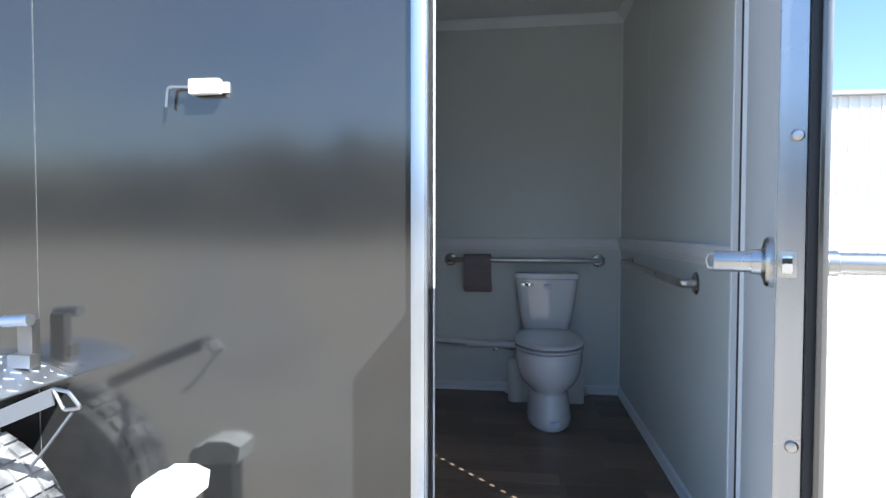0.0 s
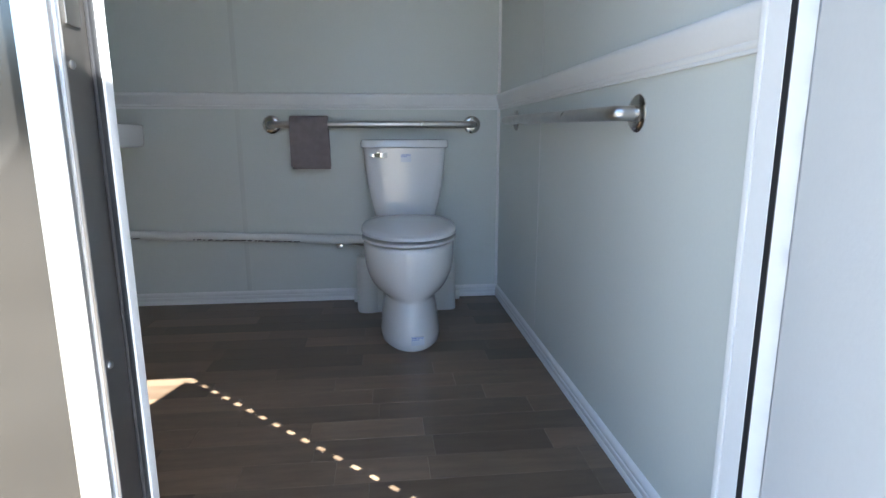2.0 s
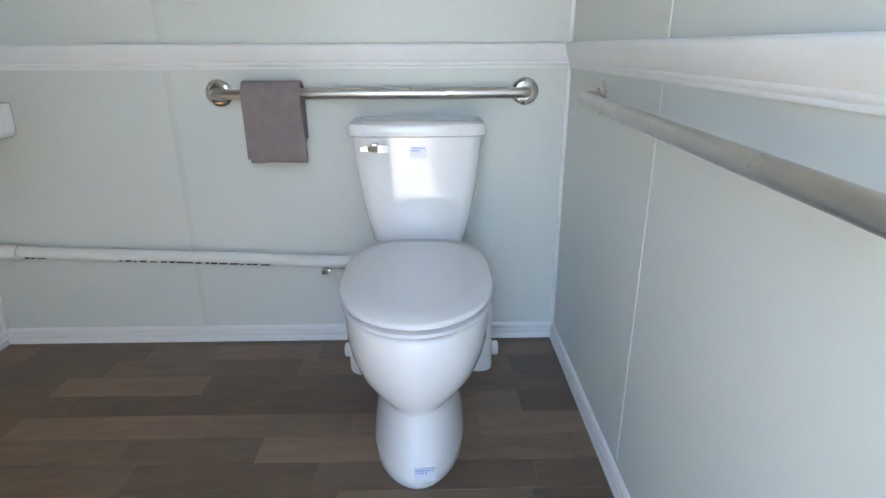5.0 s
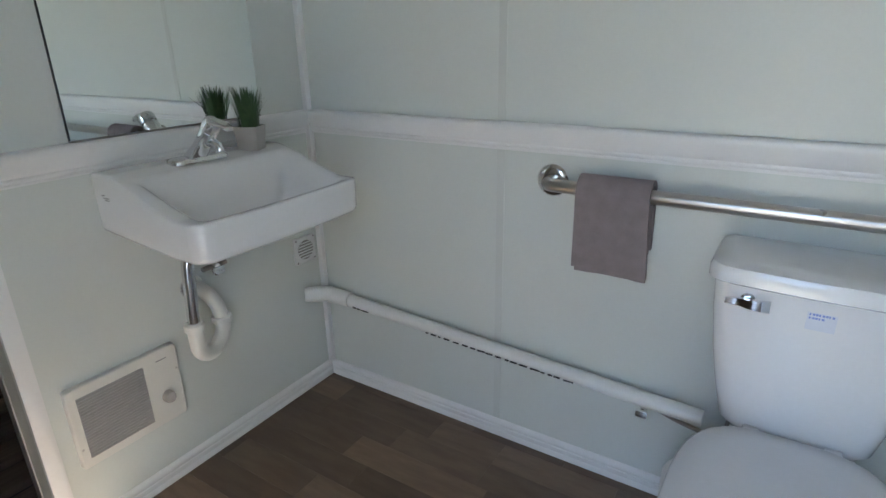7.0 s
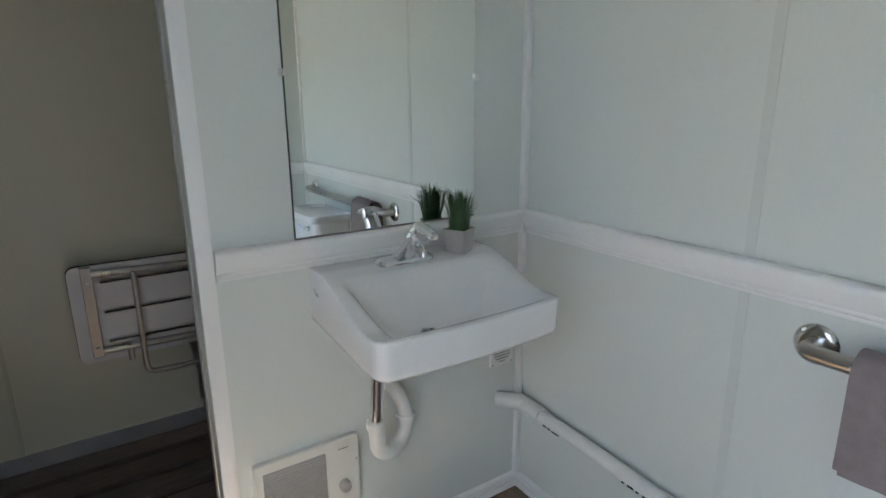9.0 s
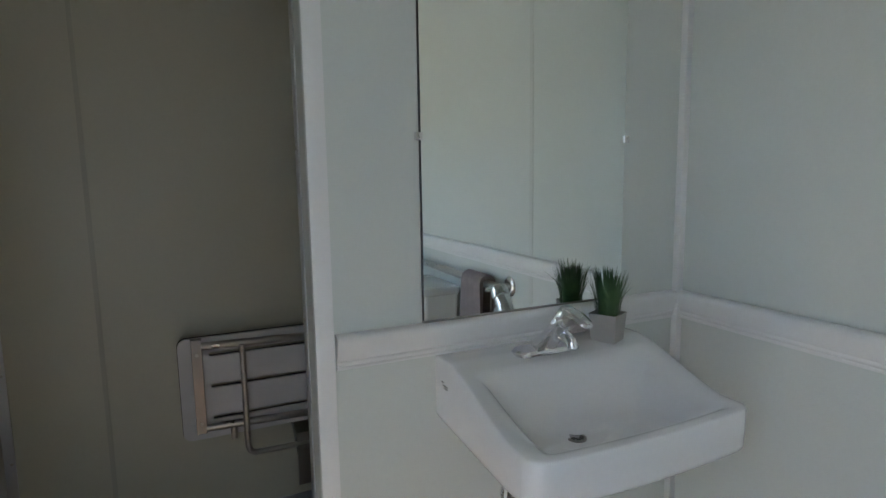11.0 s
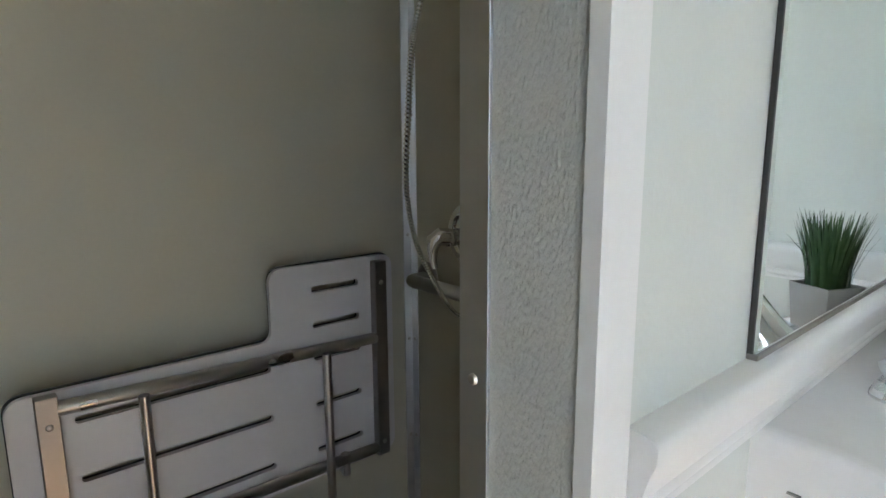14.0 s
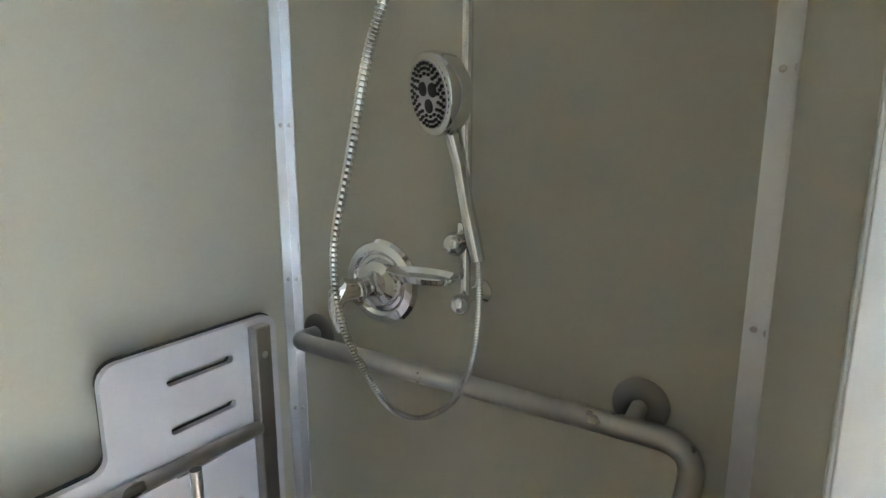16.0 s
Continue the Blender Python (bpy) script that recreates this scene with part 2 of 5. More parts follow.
def mesh_of(bm, name, mat, smooth=35):
    bmesh.ops.recalc_face_normals(bm, faces=bm.faces)
    me = bpy.data.meshes.new(name)
    bm.to_mesh(me)
    bm.free()
    me.materials.append(mat)
    if smooth:
        for p in me.polygons:
            p.use_smooth = True
        me.set_sharp_from_angle(angle=radians(smooth))
    return me


def part(name, bm, mat, parent=None, label="", smooth=35):
    """Links a bmesh, drawn in world metres, as one mesh under a thing or a part."""
    base = PLACE.get(parent.name, Vector()) if parent else Vector()
    bmesh.ops.transform(bm, matrix=Matrix.Translation(-base) @ SET_OUT[0], verts=bm.verts)
    ob = new(name, mesh_of(bm, name, mat, smooth))
    if parent:
        ob.parent = parent
        PLACE[ob.name] = base
    return tagged(ob, label)


def setting(name, bm, mat, label, category, smooth=35):
    return tagged(part(name, bm, mat, None, "", smooth), label, category, "", "structure")


def shape(fn, *a, **k):
    bm = bmesh.new()
    fn(bm, *a, **k)
    return bm


# ---- plan ----
XR, XL, YB, YF, YO = 0.667, -1.200, 3.385, 1.455, 1.400      # right wall, partition, back wall, front wall inside and outside
CEIL = 2.305
XS0, XS1, YS0, YS1 = -2.194, -1.314, 1.697, 3.078               # shower walls
YE = 2.460                                                 # free end of the partition
DL, DR, DH = -0.198, 0.618, 1.86                           # door opening
GROUND = -0.24


def wall_slab(name, label, *b):
    return setting(name, shape(box, *b), M_CORE, label, "wall")


def panel(parent, b, mat=M_WALL, bevel=0.0012):
    return part("panel", shape(box, *b, bevel=bevel, seg=1), mat, parent)


floor = setting("floor", shape(box, -2.45, YO, -0.09, XR + 0.08, YB + 0.08, -0.004), M_SUBFLOOR, "brown wood-look vinyl plank floor", "floor")
ceiling = setting("ceiling", shape(box, -4.0, YO, CEIL, XR + 0.08, YB + 0.08, CEIL + 0.08), M_CEIL, "plain off-white ceiling with crown trim", "ceiling")
wall_back = wall_slab("wall_back", "light grey pebbled panel wall behind the toilet", XL - 0.02, YB + 0.006, 0, XR + 0.08, YB + 0.08, CEIL)
panel(wall_back, (XL - 0.02, YB, 0.0, -0.5155, YB + 0.006, CEIL))
panel(wall_back, (-0.515, YB, 0.0, XR, YB + 0.006, CEIL))
wall_right = wall_slab("wall_right", "light grey pebbled panel wall with grab bar", XR + 0.006, YO + 0.02, -0.09, XR + 0.08, YB + 0.006, CEIL)
panel(wall_right, (XR, YF + 0.013, 0.0, XR + 0.006, 2.679, CEIL))
panel(wall_right, (XR, 2.6805, 0.0, XR + 0.006, YB - 0.002, CEIL))


def partition_body(bm):
    box(bm, XS1 + 0.005, YE + 0.004, 0, XL - 0.006, YB, CEIL)


partition = setting("wall_partition", shape(partition_body), M_CORE, "grey partition wall between the room and the shower", "wall")
panel(partition, (XL - 0.006, YE, 0.0, XL, YB - 0.001, CEIL))
panel(partition, (XS1 + 0.002, YE, 0.0, XL - 0.007, YE + 0.004, CEIL), M_EMBOSS)
def slanted_panel(bm):
    """The shower side of the partition, which runs slightly out of square."""
    loft(bm, [[Vector((XS1 - 0.004, YE + 0.006, z)), Vector((XS1 + 0.006, YE + 0.006, z)), Vector((XS1 + 0.006, YS1 - 0.0006, z)), Vector((XS1 - 0.030, YS1 - 0.0006, z))] for z in (0.0, CEIL)])


part("panel", shape(slanted_panel), M_SHOWER, partition)

shower_back = wall_slab("wall_shower_side", "beige shower wall panel behind the folding seat", XS0 - 0.08, YS0 - 0.06, -0.09, XS0 - 0.005, YB + 0.08, CEIL)
panel(shower_back, (XS0 - 0.005, YS0, -0.02, XS0, 1.977, CEIL), M_SHOWER)
panel(shower_back, (XS0 - 0.005, 1.983, -0.02, XS0, YS1, CEIL), M_SHOWER)
shower_end = wall_slab("wall_shower_end", "beige shower wall panel with the shower fittings", XS0, YS1 + 0.005, -0.02, XS1 + 0.004, YS1 + 0.05, CEIL)
panel(shower_end, (XS0, YS1, -0.02, XS1, YS1 + 0.005, CEIL), M_SHOWER)
shower_front = wall_slab("wall_shower_front", "beige shower end wall panel", XS0, YS0 - 0.05, -0.02, XS1 + 0.004, YS0 - 0.005, CEIL)
panel(shower_front, (XS0, YS0 - 0.005, -0.02, XS1, YS0, CEIL), M_SHOWER)


def front_body(bm):
    box(bm, -4.0, YO + 0.004, -0.13, DL, YF, CEIL)
    box(bm, DL, YO + 0.004, DH, XR + 0.08, YF, CEIL)
    box(bm, XR - 0.002, YO + 0.004, -0.13, XR + 0.08, YF, DH)
    box(bm, DL, YO + 0.004, -0.13, DR + 0.005, YF, -0.095)


front = setting("wall_front", shape(front_body), M_CORE, "dark glossy metal trailer side wall", "wall")
for x0, x1 in ((-4.0, -2.646), (-2.64, -1.4035), (-1.4015, DL - 0.03)):
    part("panel", shape(box, x0, YO, -0.13, x1, YO + 0.004, CEIL + 0.1, bevel=0.0015, seg=1), M_GLOSSDARK, front)
part("panel", shape(box, DL - 0.03, YO, DH + 0.03, XR + 0.08, YO + 0.004, CEIL + 0.1), M_GLOSSDARK, front)
panel(front, (XS1 + 0.01, YF, 0.0, DL - 0.002, YF + 0.005, CEIL))
panel(front, (DL - 0.002, YF, DH + 0.002, XR - 0.002, YF + 0.005, CEIL))
end_wall = wall_slab("wall_trailer_end", "far end wall of the trailer body", -4.06, YO, -0.13, -4.0, YB + 0.08, CEIL + 0.08)

# ---- mouldings ----
RAIL = [(0.0, 0.0), (0.007, 0.0), (0.008, 0.004), (0.006, 0.007), (0.009, 0.010), (0.010, 0.014), (0.008, 0.018), (0.011, 0.022), (0.014, 0.030),
        (0.018, 0.044), (0.022, 0.054), (0.0225, 0.064), (0.019, 0.069), (0.010, 0.071), (0.0, 0.071)]
BASE = [(0.0, 0.0), (0.011, 0.0), (0.011, 0.016), (0.009, 0.018), (0.0105, 0.022), (0.0105, 0.033), (0.008, 0.035), (0.0095, 0.039), (0.009, 0.048), (0.004, 0.054), (0.0, 0.056)]
CROWN = [(0.0, 0.0), (0.006, 0.0), (0.008, 0.006), (0.016, 0.02), (0.03, 0.036), (0.036, 0.048), (0.036, 0.056), (0.0, 0.056)]
RZ = 0.888


def moulding(name, label, runs, z, profile):
    bm = bmesh.new()
    for a, b, out in runs:
        strip(bm, profile, (*a, z), (*b, z), out)
    return setting(name, bm, M_TRIM, label, "trim", 50)


moulding("chair_rail_back", "white moulded chair rail on the back wall", [((XL, YB), (XR, YB), (0, -1, 0))], RZ, RAIL)
moulding("chair_rail_right", "white moulded chair rail above the grab bar", [((XR, YF + 0.03), (XR, YB - 0.02), (-1, 0, 0))], RZ, RAIL)
moulding("chair_rail_partition", "white moulded chair rail behind the sink", [((XL, YE + 0.033), (XL, YB - 0.02), (1, 0, 0))], RZ, RAIL)
moulding("baseboard_back", "white ribbed baseboard under the back wall", [((XL, YB), (XR, YB), (0, -1, 0))], 0, BASE)
moulding("baseboard_right", "white ribbed baseboard along the side wall", [((XR, YF + 0.02), (XR, YB - 0.01), (-1, 0, 0))], 0, BASE)
moulding("baseboard_partition", "white ribbed baseboard along the partition", [((XL, YE + 0.033), (XL, YB - 0.01), (1, 0, 0))], 0, BASE)
moulding("crown_back", "white crown trim at the ceiling", [((XL, YB), (XR, YB), (0, -1, 0))], CEIL - 0.057, CROWN)
moulding("crown_right", "white crown trim at the ceiling", [((XR, YF), (XR, YB - 0.036), (-1, 0, 0))], CEIL - 0.057, CROWN)


def upright(name, label, *b, mat=M_TRIM, bevel=0.003):
    return setting(name, shape(box, *b, bevel=bevel), mat, label, "trim")


upright("corner_trim_right", "thin white corner trim", XR - 0.012, YB - 0.012, 0.056, XR, YB, CEIL - 0.06)
upright("corner_trim_left", "white corner trim strip", XL, YB - 0.019, 0.056, XL + 0.019, YB, CEIL - 0.06)
upright("door_edge_trim", "white trim strip beside the door opening", DR - 0.006, YF, 0, XR, YF + 0.012, CEIL - 0.06)
upright("shower_wall_batten", "olive joint strip between shower panels", XS0 - 0.001, 1.973, 0.0, XS0 + 0.0022, 1.987, CEIL, mat=M_SHOWERJOINT, bevel=0.0008)
upright("wall_batten_back", "flat joint strip between wall panels", -0.526, YB - 0.0016, 0.057, -0.504, YB, RZ - 0.001, mat=M_JOINT, bevel=0.0006)
upright("wall_batten_back_upper", "flat joint strip between wall panels", -0.526, YB - 0.0016, RZ + 0.072, -0.504, YB, CEIL - 0.06, mat=M_JOINT, bevel=0.0006)
upright("wall_batten_right", "thin joint strip between wall panels", XR - 0.0012, 2.6785, 0.057, XR, 2.6815, RZ - 0.001, mat=M_TRIM, bevel=0.0004)
upright("wall_batten_right_upper", "thin joint strip between wall panels", XR - 0.0012, 2.6785, RZ + 0.072, XR, 2.6815, CEIL - 0.06, mat=M_TRIM, bevel=0.0004)


def end_cap(bm):
    """An angle that wraps the room-side corner of the partition's free end."""
    pts = [(XL + 0.004, YE + 0.031), (XL + 0.004, YE + 0.002), (XL + 0.001, YE - 0.004), (XL - 0.012, YE - 0.004), (XL - 0.014, YE), (XL, YE), (XL, YE + 0.031)]
    loft(bm, [[Vector((x, y, z)) for x, y in pts] for z in (0.0, CEIL)])


setting("partition_end_trim", shape(end_cap), M_TRIM, "white vinyl angle on the partition's free end", "trim")


def screw(parent, at, axis, r=0.0045, mat=None):
    bm = bmesh.new()
    turned(bm, [(r, 0), (r, 0.0008), (r * 0.75, 0.0022), (r * 0.3, 0.0028)], at, axis, 10)
    part("screw", bm, mat or M_STEEL, parent)


# metal angles in the shower
def metal_strip(name, b, screws, axis, label="brushed aluminium angle with screws"):
    ob = setting(name, shape(box, *b, bevel=0.0003, seg=1), M_ALU, label, "trim")
    for p in screws:
        screw(ob, p, axis)
    return ob


metal_strip("shower_angle_end", (XS1 - 0.003, YE - 0.003, 0, XS1 + 0.026, YE, CEIL), [(XS1 + 0.012, YE - 0.003, z) for z in (0.3, 0.969, 1.315, 1.66)], (0, -1, 0))
metal_strip("shower_angle_inner", (XS1 - 0.0038, YE + 0.0004, 0, XS1 - 0.0005, YE + 0.03, CEIL), [], (-1, 0, 0))
metal_strip("shower_corner_left_a", (XS0 + 0.0005, YS1 - 0.026, 0.0, XS0 + 0.003, YS1 - 0.0005, CEIL), [(XS0 + 0.003, YS1 - 0.013, z) for z in (0.08, 0.357, 0.636, 0.919, 1.226, 1.55)], (1, 0, 0))
metal_strip("shower_corner_left_b", (XS0 + 0.003, YS1 - 0.003, 0.0, XS0 + 0.028, YS1 - 0.0005, CEIL), [(XS0 + 0.016, YS1 - 0.003, z) for z in (0.08, 0.357, 0.636, 0.919, 1.226, 1.55)], (0, -1, 0))
metal_strip("shower_corner_right_a", (XS1 - 0.058, YS1 - 0.003, 0.0, XS1 - 0.031, YS1 - 0.0007, CEIL), [(XS1 - 0.046, YS1 - 0.003, z) for z in (0.65, 0.964, 1.281, 1.6)], (0, -1, 0))
metal_strip("shower_corner_right_b", (XS1 - 0.032, YS1 - 0.028, 0.0, XS1 - 0.0285, YS1 - 0.003, CEIL), [(XS1 - 0.032, YS1 - 0.015, z) for z in (0.65, 0.964, 1.281, 1.6)], (-1, 0, 0))
metal_strip("shower_corner_front", (XS0 + 0.0005, YS0 + 0.0005, 0.0, XS0 + 0.003, YS0 + 0.03, CEIL), [(XS0 + 0.003, YS0 + 0.02, z) for z in (0.12, 0.40, 0.68, 1.03, 1.38)], (1, 0, 0))
metal_strip("shower_base_angle", (XS0 + 0.0005, YS0 + 0.031, -0.004, XS0 + 0.003, YS1 - 0.027, 0.080), [(XS0 + 0.003, y, 0.056) for y in (1.75, 1.999, 2.287, 2.535, 2.8)], (1, 0, 0), "pale metal strip along the shower floor")
upright("shower_threshold", "low metal threshold strip of the shower", XS1 - 0.012, YS0, -0.004, XS1 + 0.03, YE - 0.004, 0.012, mat=M_ALU, bevel=0.003)

# ---- door opening ----
def door_frame(bm):
    """Bright metal casing round the opening, with a rounded outer lip."""
    for x0, x1 in ((DL - 0.046, DL),):
        box(bm, x0, YO - 0.014, -0.1, x1, YO - 0.0005, DH + 0.04, bevel=0.005)
        box(bm, x0 + 0.008, YO - 0.026, -0.1, x1 - 0.004, YO - 0.0135, DH + 0.04, bevel=0.005)
    box(bm, DL, YO - 0.014, DH, XR + 0.05, YO - 0.0005, DH + 0.04, bevel=0.004)


frame_ob = setting("door_frame", shape(door_frame), M_ALU, "bright aluminium door casing on the trailer wall", "door frame")
part("jamb_liner", shape(box, DL, YO - 0.02, -0.02, DL + 0.004, YF - 0.012, DH, bevel=0.001, seg=1), M_DARKSTEEL, frame_ob, "dark metal jamb lining")
part("weather_seal", shape(box, DL + 0.004, YO + 0.03, -0.02, DL + 0.009, YO + 0.046, DH, bevel=0.003), M_RUBBER, frame_ob, "black rubber seal")
part("hinge_jamb", shape(box, DR - 0.004, YO + 0.0135, -0.02, XR - 0.0025, YF - 0.001, DH, bevel=0.001, seg=1), M_TRIM, frame_ob, "white jamb strip on the hinge side")
part("hinge_seal", shape(box, DR - 0.0046, YO + 0.0005, -0.02, XR - 0.0025, YO + 0.0130, DH, bevel=0.001, seg=1), M_RUBBER, frame_ob, "black rubber seal")
part("inner_trim", shape(box, DL - 0.016, YF - 0.012, 0.0, DL + 0.012, YF + 0.008, DH + 0.02, bevel=0.004), M_TRIM, frame_ob, "white inner edge trim")
part("sill", shape(box, DL, YO - 0.02, -0.03, DR, YF + 0.01, -0.002, bevel=0.003), M_ALU, frame_ob, "worn aluminium door sill")
strike = part("strike_plate", shape(box, DL + 0.004, YO - 0.012, 0.885, DL + 0.0065, YO + 0.016, 1.045, bevel=0.001), M_STEEL, frame_ob, "steel strike plate")
# raised black block paints the shade of a slot that isn't cut
part("strike_slot_shade", shape(box, DL + 0.0065, YO - 0.006, 0.93, DL + 0.0075, YO + 0.008, 1.005, bevel=0.003), M_RUBBER, frame_ob)
for z in (0.05, 0.513, 0.845, 1.06, 1.38, 1.7):
    screw(frame_ob, (DL + 0.004, YO - 0.008, z), (1, 0, 0), 0.005)

HD = Vector((-0.31, -0.951, 0)).normalized()      # along the open leaf, from the hinge
HN = Vector((-0.951, 0.31, 0)).normalized()       # out of its inner face
H0 = Vector((0.618, 1.385, 0))
LEAF = Matrix(((HD.x, HN.x, 0, H0.x), (HD.y, HN.y, 0, H0.y), (0, 0, 1, 0), (0, 0, 0, 1)))


def leaf(fn, *a, **k):
    """Draws in the leaf's own frame: x along it, y out of its inner face."""
    bm = shape(fn, *a, **k)
    bmesh.ops.transform(bm, matrix=LEAF, verts=bm.verts)
    return bm


door = thing("entry_door", (H0.x, H0.y, 0), "open trailer door, white inside and dark glossy outside, with metal edges", "door")
LW = 0.806
part("inner_skin", leaf(box, 0.026, -0.004, 0.012, LW - 0.002, 0.0, DH - 0.004, bevel=0.001, seg=1), M_DOORSKIN, door, "white pebbled inner panel")
part("core", leaf(box, 0.030, -0.040, 0.014, LW - 0.003, -0.0042, DH - 0.006), M_CORE, door)
part("outer_skin", leaf(box, 0.027, -0.046, 0.006, LW + 0.018, -0.0402, DH, bevel=0.001, seg=1), M_GLOSSDARK, door, "dark glossy outer skin")
edge = part("edge_channel", leaf(box, LW - 0.0025, -0.030, 0.012, LW + 0.0015, 0.001, DH - 0.004, bevel=0.001, seg=1), M_DOOREDGE, door, "bright aluminium edge channel")
part("edge_seal", leaf(box, LW - 0.002, -0.045, 0.012, LW + 0.010, -0.0305, DH - 0.004, bevel=0.004), M_RUBBER, door, "black rubber edge seal")
part("outer_lip", leaf(box, LW + 0.001, -0.0515, 0.012, LW + 0.016, -0.0455, DH - 0.004, bevel=0.002), M_DARKSTEEL, door)
part("hinge_edge", leaf(box, 0.025, -0.040, 0.012, 0.0295, 0.0005, DH - 0.004), M_ALU, door)
for z in (0.30, 0.731, 1.115, 1.6):
    bm = bmesh.new()
    turned(bm, [(0.008, 0), (0.008, 0.001), (0.006, 0.004), (0.002, 0.005)], (LW + 0.0015, -0.019, z), (1, 0, 0), 14)
    bmesh.ops.transform(bm, matrix=LEAF, verts=bm.verts)
    part("edge_screw", bm, M_STEEL, door)
for k in range(25):
    b2 = shape(box, -0.009, -0.002, 0.02 + 0.0735 * k, 0.009, 0.002, 0.060 + 0.0735 * k)
    bmesh.ops.transform(b2, matrix=pose(0.630, 1.3765, 0, 0, 0, 46), verts=b2.verts)
    part("hinge_knuckle", b2, M_DARKSTEEL, door, smooth=0)
# added plate hides the view through the hinge gap, edge-on to the sun
b2 = shape(box, 0.0, -0.0004, 0.012, 0.026, 0.0004, DH - 0.004)
bmesh.ops.transform(b2, matrix=pose(0.6145, 1.4005, 0, 0, 0, -45), verts=b2.verts)
part("hinge_gap_cover", b2, M_DOORSKIN, door, smooth=0)
HZ, HU = 0.957, LW - 0.055
bm = bmesh.new()
turned(bm, [(0.034, 0), (0.034, 0.006), (0.031, 0.010), (0.023, 0.012), (0.0175, 0.014), (0.0165, 0.026), (0.0150, 0.0265)], (HU, 0, HZ), (0, 1, 0), 32)
bmesh.ops.transform(bm, matrix=LEAF, verts=bm.verts)
inner = part("inner_handle", bm, M_STEEL, door, "brushed steel round door handle")
bm = bmesh.new()
turned(bm, [(0.0142, 0.026), (0.0142, 0.068), (0.0135, 0.071)], (HU, 0, HZ), (0, 1, 0), 28)
bmesh.ops.transform(bm, matrix=LEAF, verts=bm.verts)
part("grip", bm, M_STEEL, inner)
bm = bmesh.new()
tube(bm, [(HU, 0.070, HZ - 0.010), (HU, 0.077, HZ - 0.009), (HU, 0.080, HZ), (HU, 0.077, HZ + 0.009), (HU, 0.070, HZ + 0.010)], 0.0022, 8)
bmesh.ops.transform(bm, matrix=LEAF, verts=bm.verts)
part("pull_ring", bm, M_STEEL, inner)
bm = bmesh.new()
turned(bm, [(0.036, 0), (0.034, 0.004), (0.022, 0.012), (0.0165, 0.015), (0.0165, 0.026), (0.0142, 0.027), (0.0142, 0.078), (0.012, 0.081)], (HU, -0.046, HZ), (0, -1, 0), 28)
bmesh.ops.transform(bm, matrix=LEAF, verts=bm.verts)
part("outer_handle", bm, M_STEEL, door, "brushed steel round door handle")
latch = part("latch", leaf(box, LW + 0.0015, -0.021, HZ - 0.016, LW + 0.004, 0.0, HZ + 0.016, bevel=0.0012), M_STEEL, door, "steel latch plate")
part("bolt", leaf(box, LW + 0.004, -0.016, HZ - 0.011, LW + 0.011, -0.004, HZ + 0.011, bevel=0.003), M_CHROME, latch)

# ---- outdoors ----
def ground_sheet(bm):
    bmesh.ops.create_grid(bm, x_segments=48, y_segments=48, size=220, matrix=Matrix.Translation((0, 0, GROUND)))
    for v in bm.verts:
        d = math.hypot(v.co.x, v.co.y)
        v.co.z += (noise.noise(v.co * 0.05) * 0.5) * min(1, max(0, (d - 18) / 60))


setting("ground", shape(ground_sheet), M_GRAVEL, "pale dusty gravel yard", "ground")

store = thing("metal_building", (9.0, 8.9, GROUND), "white ribbed metal building across the yard", "building")
def ribbed(bm):
    n = 110
    pts = []
    for k in range(n):
        x = 2.5 + k * 0.15
        for dx, dy in ((0, 0), (0.10, 0), (0.112, -0.018), (0.138, -0.018)):
            pts.append((x + dx, 8.9 + dy))
    vs = [[bm.verts.new((x, y, z)) for x, y in pts] for z in (GROUND + 0.08, 3.02)]
    for a, b, c, d in zip(vs[0], vs[0][1:], vs[1][1:], vs[1]):
        bm.faces.new((a, b, c, d))
    box(bm, 2.5, 8.93, GROUND - 0.1, 19.0, 16.0, 3.0)


part("wall", shape(ribbed), M_METALWALL, store)
part("base_trim", shape(box, 2.5, 8.86, GROUND - 0.05, 19.0, 8.93, GROUND + 0.09), M_ROOFEDGE, store)
part("roof_edge", shape(box, 2.4, 8.78, 3.0, 19.1, 16.1, 3.06, bevel=0.01), M_ROOFEDGE, store, "grey metal roof edge")


def clumps(bm, n, x0, x1, y0, y1, h0, h1):
    """A ragged far wood of many small clumps."""
    for _ in range(n):
        x, y = random.uniform(x0, x1), random.uniform(y0, y1)
        top = h0 + (h1 - h0) * max(0, 0.55 + 0.6 * noise.noise(Vector((x * 0.035, 3.7, 0))) + 0.25 * noise.noise(Vector((x * 0.12, 9.1, 0))))
        for _k in range(3):
            z = random.uniform(0.1, 1.0) * top
            r = random.uniform(0.8, 2.0)
            bmesh.ops.create_icosphere(bm, subdivisions=1, radius=r, matrix=pose(x + random.uniform(-2, 2), y, z, random.uniform(0, 90), 0, random.uniform(0, 90)) @ Matrix.Diagonal((1.2, 1.0, random.uniform(0.6, 1.0), 1)))


bm = bmesh.new()
clumps(bm, 420, -90, 90, -66, -56, 3.5, 14.0)
bmesh.ops.recalc_face_normals(bm, faces=bm.faces)
tagged(part("far_wood", bm, M_LEAF, None, "", 0), "dark line of trees and brush on a far slope", "trees", "", "stuff")


def hillside(bm):
    bmesh.ops.create_grid(bm, x_segments=60, y_segments=8, size=1, matrix=Matrix.Translation((0, -85, 0)) @ Matrix.Diagonal((150, 25, 1, 1)))
    for v in bm.verts:
        t = max(0, (-60 - v.co.y) / 50)
        v.co.z = GROUND - 0.5 + t * (14 + 9 * noise.noise(Vector((v.co.x * 0.02, 1.3, 0))))


